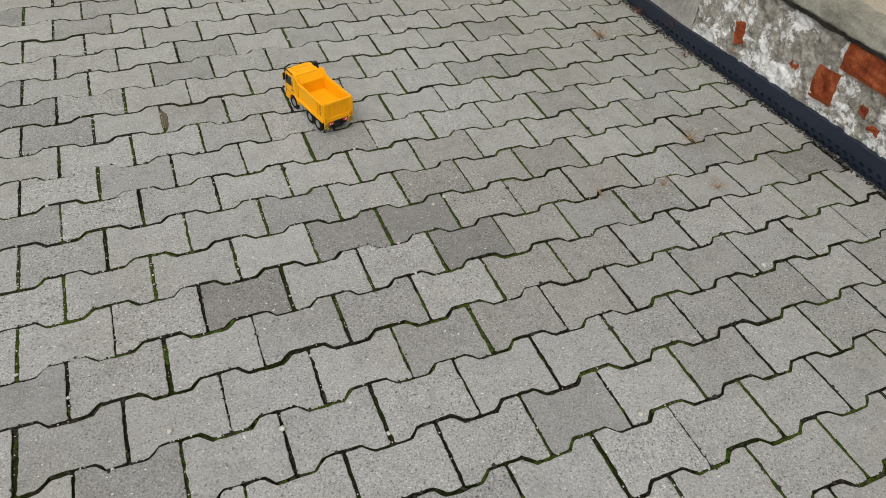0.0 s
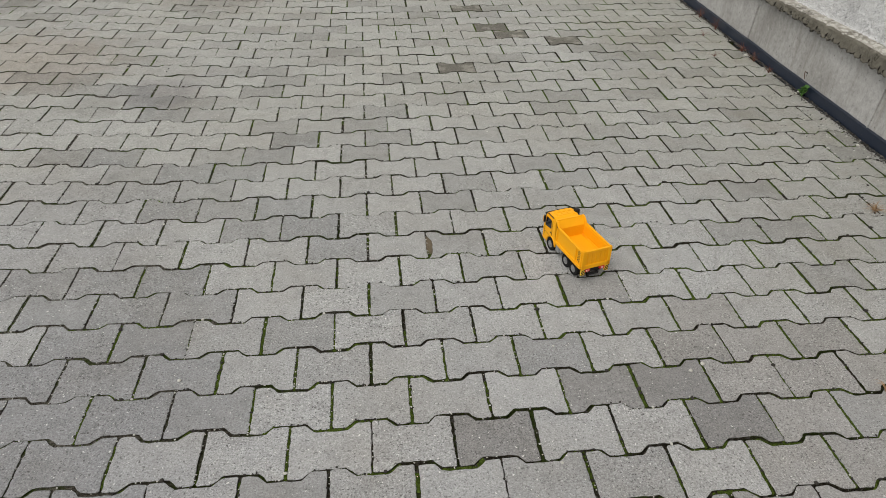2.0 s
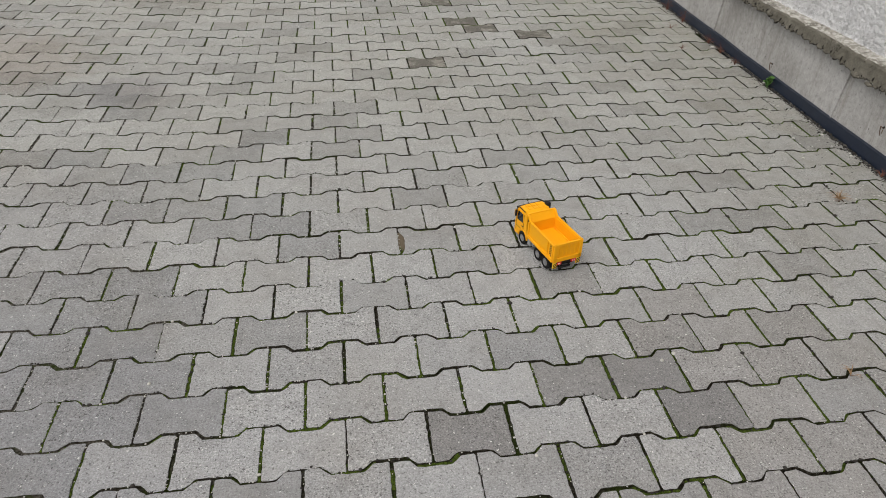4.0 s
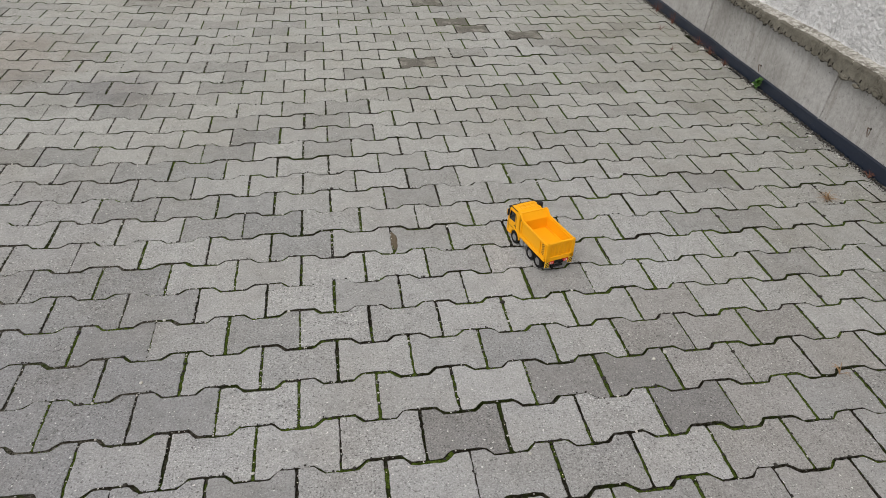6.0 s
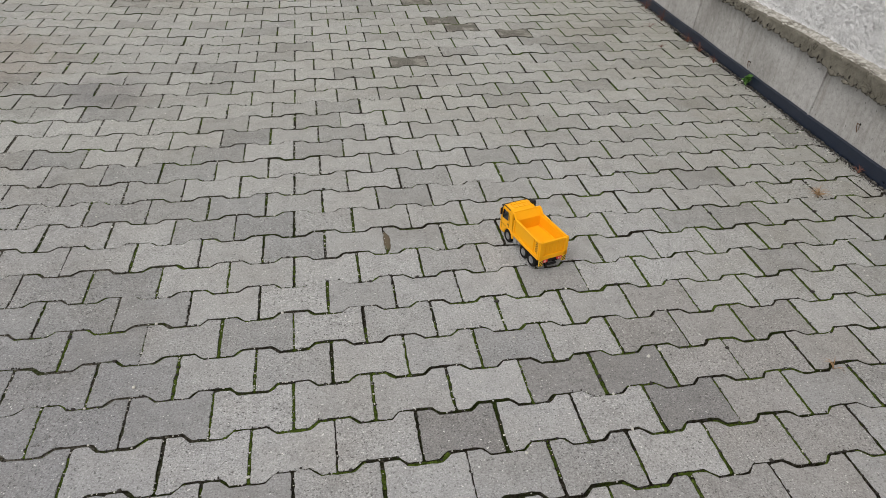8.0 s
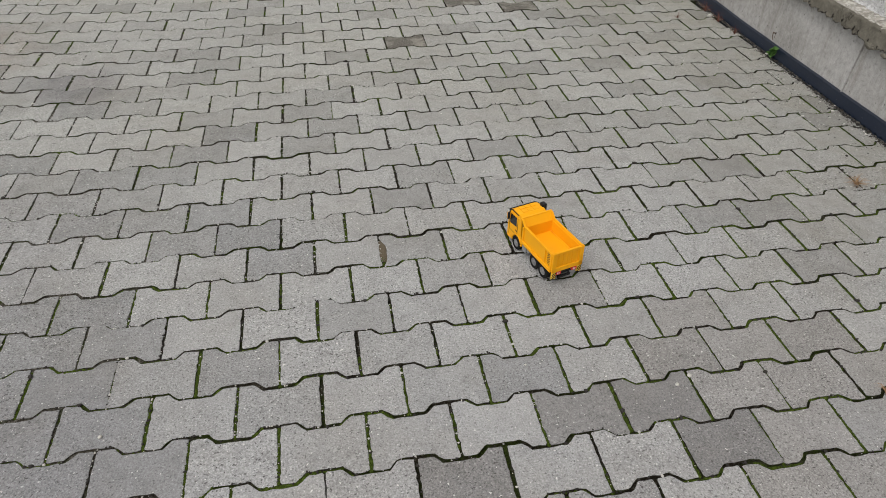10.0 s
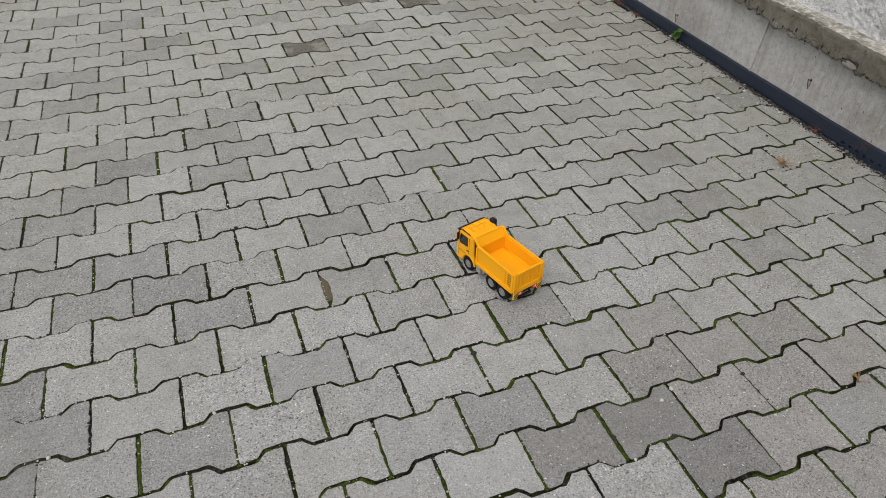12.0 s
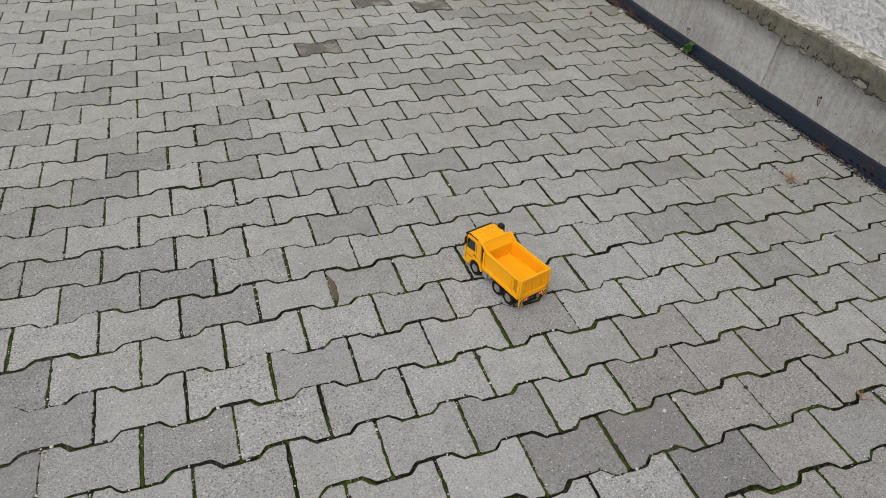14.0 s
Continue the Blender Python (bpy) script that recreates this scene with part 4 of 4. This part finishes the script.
def dry_tuft(x, y, count, reach, material=M_STRAW, high=0.03):
    """Thin bent stalks from one root."""
    verts, faces = [], []
    for _ in range(count):
        a, l, w = rng.uniform(0, 6.28), reach * rng.uniform(0.4, 1.0), 0.0011
        up = high * rng.uniform(0.2, 1.0)
        side = Vector((-math.sin(a), math.cos(a), 0)) * w
        o = len(verts)
        bend = rng.uniform(-0.6, 0.6)
        for k in range(5):
            f = k / 4
            c = Vector((math.cos(a + bend * f) * l * f, math.sin(a + bend * f) * l * f, 0.001 + up * math.sin(f * 2.3)))
            verts += [c - side * (1.1 - f), c + side * (1.1 - f), c + Vector((0, 0, w * 1.3 * (1.1 - f)))]
        for k in range(4):
            b = o + 3 * k
            faces += [(b, b + 1, b + 4, b + 3), (b + 1, b + 2, b + 5, b + 4), (b + 2, b, b + 3, b + 5)]
    ob = new("dry_weed", from_lists("dry_weed", verts, faces, material))
    ob.matrix_basis = pose(x, y, 0.0)
    return tagged(ob, "dry brown weed tuft growing from a paving joint", "weed", "dry weeds")


dry_tuft(1.69, 0.095, 46, 0.060)
dry_tuft(1.965, 0.235, 16, 0.05, M_REDSTEM)
dry_tuft(2.0, 0.03, 16, 0.06, M_REDSTEM, 0.10)
dry_tuft(1.60, -0.62, 22, 0.06)
dry_tuft(1.52, -0.86, 14, 0.05)
dry_tuft(1.36, -0.80, 10, 0.04)
dry_tuft(1.985, 1.50, 18, 0.05, M_REDSTEM, 0.05)
dry_tuft(1.99, 1.68, 18, 0.05, M_REDSTEM, 0.06)
dry_tuft(2.0, 1.85, 22, 0.05, M_REDSTEM, 0.05)
dry_tuft(2.015, 2.25, 26, 0.06, M_REDSTEM, 0.08)
dry_tuft(2.025, 2.52, 22, 0.06, M_REDSTEM, 0.07)
dry_tuft(1.93, -0.15, 14, 0.05, M_REDSTEM, 0.03)
dry_tuft(1.15, -0.78, 12, 0.045)
dry_tuft(1.80, 1.775, 12, 0.04, M_REDSTEM)
dry_tuft(1.897, 2.15, 12, 0.05, M_REDSTEM)


def green_weed(x, y):
    """A low rosette of lobed leaves at the wall foot."""
    plant = thing("green_weed", "small fresh green leafy weed at the wall foot", "weed")
    plant.matrix_basis = pose(x, y, 0.0)
    for k in range(15):
        bm = bmesh.new()
        size = rng.uniform(0.016, 0.028)
        rows = []
        for i in range(6):
            f = i / 5
            w = size * 0.52 * math.sin(math.pi * min(1, f * 0.93 + 0.07)) * (1 + 0.25 * math.sin(f * 19))
            z = 0.25 * size * math.sin(f * 2.6)
            rows.append([bm.verts.new((sx * w, f * size, z + 0.35 * abs(sx) * w)) for sx in (-1, 0, 1)])
        for a, b in zip(rows, rows[1:]):
            for q in (0, 1):
                bm.faces.new((a[q], a[q + 1], b[q + 1], b[q]))
        bmesh.ops.solidify(bm, geom=bm.faces, thickness=0.0005)
        leaf = part("leaf", bm, M_LEAF, plant)
        ring = k / 15
        leaf.matrix_basis = pose(rng.uniform(-0.010, 0.010), rng.uniform(-0.012, 0.012), 0.012 + 0.035 * ring, rng.uniform(5, 40), rng.uniform(-20, 20), k * 137.5)
    for k in range(4):
        bm = bmesh.new()
        lathe(bm, [(0, 0.0012), (0.05, 0.0008)], 6)
        stem = part("stem", bm, M_LEAF, plant)
        stem.matrix_basis = pose(0, 0, 0, 0, -70 - 8 * k, 90 * k)


green_weed(1.995, 1.175)


# ---- the pavers, last ----
PITCH_X, PITCH_Y, GAP, DIP = 0.2, 0.14, 0.0043, 0.022
HALF_W = (PITCH_Y + DIP) / 2


def paver_outline():
    """The wavy bone shape, with points close enough for a worn edge."""
    e, s = (PITCH_X - 2 * DIP) / 4, DIP
    w, n = HALF_W - GAP * 0.84, HALF_W - DIP - GAP * 0.84
    shift = GAP * 0.41
    right = 0.1 - GAP * 0.82
    corner = [(right, w), (0.1 - e + shift, w), (0.1 - e - s + shift, n)]
    soft = []
    for i, (x, y) in enumerate(corner):
        if i == 0:
            soft += [(x, y - 0.0035), (x - 0.0035, y)]
        elif i == 1:
            soft += [(x + 0.0028, y), (x - 0.0018, y - 0.002)]
        else:
            soft += [(x + 0.0018, y + 0.002), (x - 0.0028, y)]
    q1 = soft
    q2 = [(-x, y) for x, y in q1[::-1]]
    q3 = [(-x, -y) for x, y in q1]
    q4 = [(x, -y) for x, y in q1[::-1]]
    ring = q1 + q2 + q3 + q4
    fine = []
    for (x0, y0), (x1, y1) in zip(ring, ring[1:] + ring[:1]):
        n = max(1, round(math.hypot(x1 - x0, y1 - y0) / 0.012))
        fine += [(x0 + (x1 - x0) * i / n, y0 + (y1 - y0) * i / n) for i in range(n)]
    return fine


OUTLINE = paver_outline()
CHAMFER, DEEP = 0.0011, 0.030


def paver_rings(rnd, x_limit=None):
    """Three rings of points: the worn top, the rounded edge, the foot."""
    top, edge, foot = [], [], []
    for x, y in OUTLINE:
        jx, jy = rnd.gauss(0, 0.0009), rnd.gauss(0, 0.0009)
        bite = rnd.uniform(0.003, 0.008) if rnd.random() < 0.012 else 0.0
        l = math.hypot(x, y)
        if x_limit is not None:
            x = min(x, x_limit)
        edge.append((x + jx, y + jy, -CHAMFER))
        foot.append((x + jx, y + jy, -DEEP))
        c = CHAMFER + bite + rnd.uniform(-0.0005, 0.0008)
        top.append((x + jx - c * (1 if x > 0 else -1) * min(1, abs(x) / 0.06), y + jy - c * (1 if y > 0 else -1), 0.0))
    return top, edge, foot


def paver_faces(o=0):
    n = len(OUTLINE)
    fs = [tuple(range(o, o + n))]
    for k in range(n):
        j = (k + 1) % n
        fs += [(o + n + k, o + n + j, o + j, o + k), (o + 2 * n + k, o + 2 * n + j, o + n + j, o + n + k)]
    return fs


DARK = {(1, -6), (7, -6), (6, -5), (4, -5)}
SLATE = {(-8, -3), (-6, -5), (-10, -5), (-10, -1), (-8, -1), (-3, 0), (-4, 1), (-5, 2), (-5, 6), (-6, 5), (-9, 4), (-7, 4), (-7, -2), (3, -4), (-10, 6), (-12, 5), (-11, 8), (-12, 9), (-13, 10), (-7, -4), (-9, -4), (-9, -2), (-8, -5), (-11, -4), (-10, -3), (-9, -6), (-11, -6), (-11, -2), (-8, -7)}
WARM = { (7, -4), (8, -5), (9, -4), (10, -5), (9, -6), (8, -3), (11, -4), (10, -7), (12, -5), (8, -7), (9, -8), (7, -8)}
BROKEN = (1, 0)
WORN = {(3, 12), (6, 17), (7, 16), (10, 15), (5, 20)}
rnd = random.Random(11)
shapes = []
for k in range(14):
    t, e, f = paver_rings(rnd)
    shapes.append(t + e + f)
variants = {}
FACES = paver_faces()


def darken_flanks(mesh):
    """Paints joint darkness onto the flanks of the stones with the soil material."""
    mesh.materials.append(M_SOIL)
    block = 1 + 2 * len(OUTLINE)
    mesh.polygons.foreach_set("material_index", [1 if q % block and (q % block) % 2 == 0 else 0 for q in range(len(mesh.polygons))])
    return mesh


def paver_mesh(k, material):
    if (k, material.name) not in variants:
        variants[k, material.name] = darken_flanks(from_lists("paver", shapes[k], FACES, material))
    return variants[k, material.name]


field_verts, field_faces = [], []
count = 0
for j in range(-24, 44):
    for i in range(-20, 12):
        cx = round(i * 2 + (1 if j % 2 == 0 else 0))
        x, y = cx * 0.1, j * PITCH_Y
        edge_x = wall_x(y) - (0.030 if y > 0 else 0.020)
        if x - 0.1 > edge_x - 0.03:
            continue
        spin = 180 * rnd.randrange(2)
        sx = spread(x)
        lean = math.degrees(math.atan2(rise(sx - 0.1, y) - rise(sx + 0.1, y), 0.2))
        m = pose(sx + rnd.gauss(0, 0.0012), y + rnd.gauss(0, 0.0012), rise(sx, y) + rnd.gauss(0, 0.0008), rnd.gauss(0, 0.35), lean + rnd.gauss(0, 0.25), rnd.gauss(0, 0.35)) @ Matrix.Diagonal((1.026 if x < -0.55 else 1.0, 1.009 if x < -0.4 else 1.0, 1.0, 1.0))
        near = -0.62 < x < 1.32 and -1.20 < y < 0.80
        key = (cx, j)
        cut = x + 0.1 > edge_x
        special = M_PAVER_DARK if key in DARK else M_PAVER_MID if key in SLATE else M_PAVER_WARM if key in WARM else M_PAVER_WORN if key in WORN else None
        if (near or special) and not cut and count < 300:
            count += 1
            mesh = paver_mesh(rnd.randrange(14), special or M_PAVER)
            if key == BROKEN:
                spin, mesh = 0, mesh.copy()
                for v in mesh.vertices:
                    if v.co.x < -0.085:
                        v.co.x += 0.015 * max(0.0, 1 - abs((v.co.y + 0.012) / 0.066) ** 3) + 0.003 * noise.noise(v.co * 90)
            ob = new("paver", mesh)
            ob.parent = pavement
            ob.matrix_basis = m @ pose(0, 0, 0, 0, 0, spin)
            continue
        t, e, f = paver_rings(rnd, edge_x - x if cut else None)
        o = len(field_verts)
        field_verts += [m @ Vector(p) for p in t + e + f]
        field_faces += paver_faces(o)
field = new("paver_field", darken_flanks(from_lists("paver_field", field_verts, field_faces, M_PAVER_FIELD)))
field.parent = pavement
tagged(field, "further grey concrete pavers of the same paving", kind="stuff")


# ---- tan soil where one stone has lost its end ----
bm = bmesh.new()
bmesh.ops.create_icosphere(bm, subdivisions=4, radius=1.0)
for v in bm.verts:
    r = 1 + 0.25 * noise.noise(v.co * 2.3) + 0.12 * noise.noise(v.co * 9)
    v.co = Vector((0.008 + v.co.x * 0.015 * r, 0.0 + v.co.y * 0.060 * r, -0.006 + v.co.z * 0.0060 * r))
tagged(new("soil_patch", mesh_of("soil_patch", bm, M_TAN, True)), "tan soil in the gap of a broken paver", "soil", kind="stuff")


# ---- moss in the joints ----
MOSSY = {(-9, -5), (-9, -3), (-9, -1), (-8, -4), (-8, 0), (-7, -1), (-6, -4), (-5, -5), (-5, -3), (-5, -1), (-4, -6), (-4, -4), (-3, -3), (-2, -2), (-1, 1), (0, -4), (2, -4), (4, -4), (6, -6), (7, -7), (7, -5), (7, -3), (8, -6), (8, -4), (8, 0), (10, -2), (13, -1), (14, -2), (15, -3)}
def moss_strips():
    """Low bumpy cushions along some joints."""
    verts, faces = [], []
    r2 = random.Random(8)

    def cushion(x, y, r, z):
        o = len(verts)
        x, z = spread(x), z + rise(x, y)
        verts.append((x, y, z + r * 0.45))
        for k in range(6):
            a = k * math.pi / 3 + r2.uniform(-0.3, 0.3)
            q = r * r2.uniform(0.75, 1.2)
            verts.append((x + q * math.cos(a), y + q * math.sin(a), z - r * 0.7))
        faces.extend((o, o + 1 + k, o + 1 + (k + 1) % 6) for k in range(6))

    def along(p, q, dense, fat, z=-0.0036):
        n = int(math.dist(p, q) / 0.0035)
        for i in range(n):
            if r2.random() < dense:
                f = (i + r2.random()) / n
                cushion(p[0] + (q[0] - p[0]) * f + r2.gauss(0, 0.0012), p[1] + (q[1] - p[1]) * f + r2.gauss(0, 0.0012), fat * r2.uniform(0.6, 1.25), z)

    e, w, n_ = (PITCH_X - 2 * DIP) / 4, HALF_W, HALF_W - DIP
    for j in range(-14, 22):
        for i in range(-14, 10):
            x, y = i * 0.2 + (0.0 if j % 2 == 0 else 0.1), j * PITCH_Y
            if x > 1.93:
                continue
            v = 0.5 + 0.5 * noise.noise(Vector((x * 1.1 + 3, y * 1.1, 0))) + 0.18 * (x > 0.4) + 0.14 * (x > 0.9 and y < 0.9) + 0.12 + (0.5 if (round(x * 10), j) in MOSSY else 0.3 if 0.8 < x < 1.6 and -0.6 < y < 0.1 else 0.0) + 0.25 * r2.uniform(-1, 1)
            if v > 0.50:
                a, b = (-0.9, 0.9) if v > 0.95 else sorted((r2.uniform(-1, 1), r2.uniform(-1, 1)))
                along((x, y + a * w), (x, y + b * w), min(0.95, v), 0.0052 if v < 0.75 else 0.0070, -0.0036 if v < 0.75 else -0.0018)
            v2 = v + 0.25 * r2.uniform(-1, 1)
            if v2 > 0.50:
                wave = [(x - e, y + w), (x + e, y + w), (x + e + DIP, y + n_), (x + 0.2 - e - DIP, y + n_), (x + 0.2 - e, y + w)]
                a = r2.randrange(4)
                for p, q in zip(wave[a:], wave[a + 1: a + 3]):
                    along(p, q, min(0.9, v2), 0.0050 if v2 < 0.75 else 0.0068, -0.0036 if v2 < 0.75 else -0.0020)
    # earth and moss wedged where a stone has lost its end
    for k in range(40):
        f = r2.random()
        cushion(0.006 + 0.009 * r2.uniform(-1, 1) * (0.3 + f), -0.02 - 0.05 * f, 0.004, -0.0025)
    return from_lists("moss", verts, faces, M_MOSS, True)


moss = tagged(new("joint_moss", moss_strips()), "dark green moss growing in the paving joints", "moss", kind="stuff")
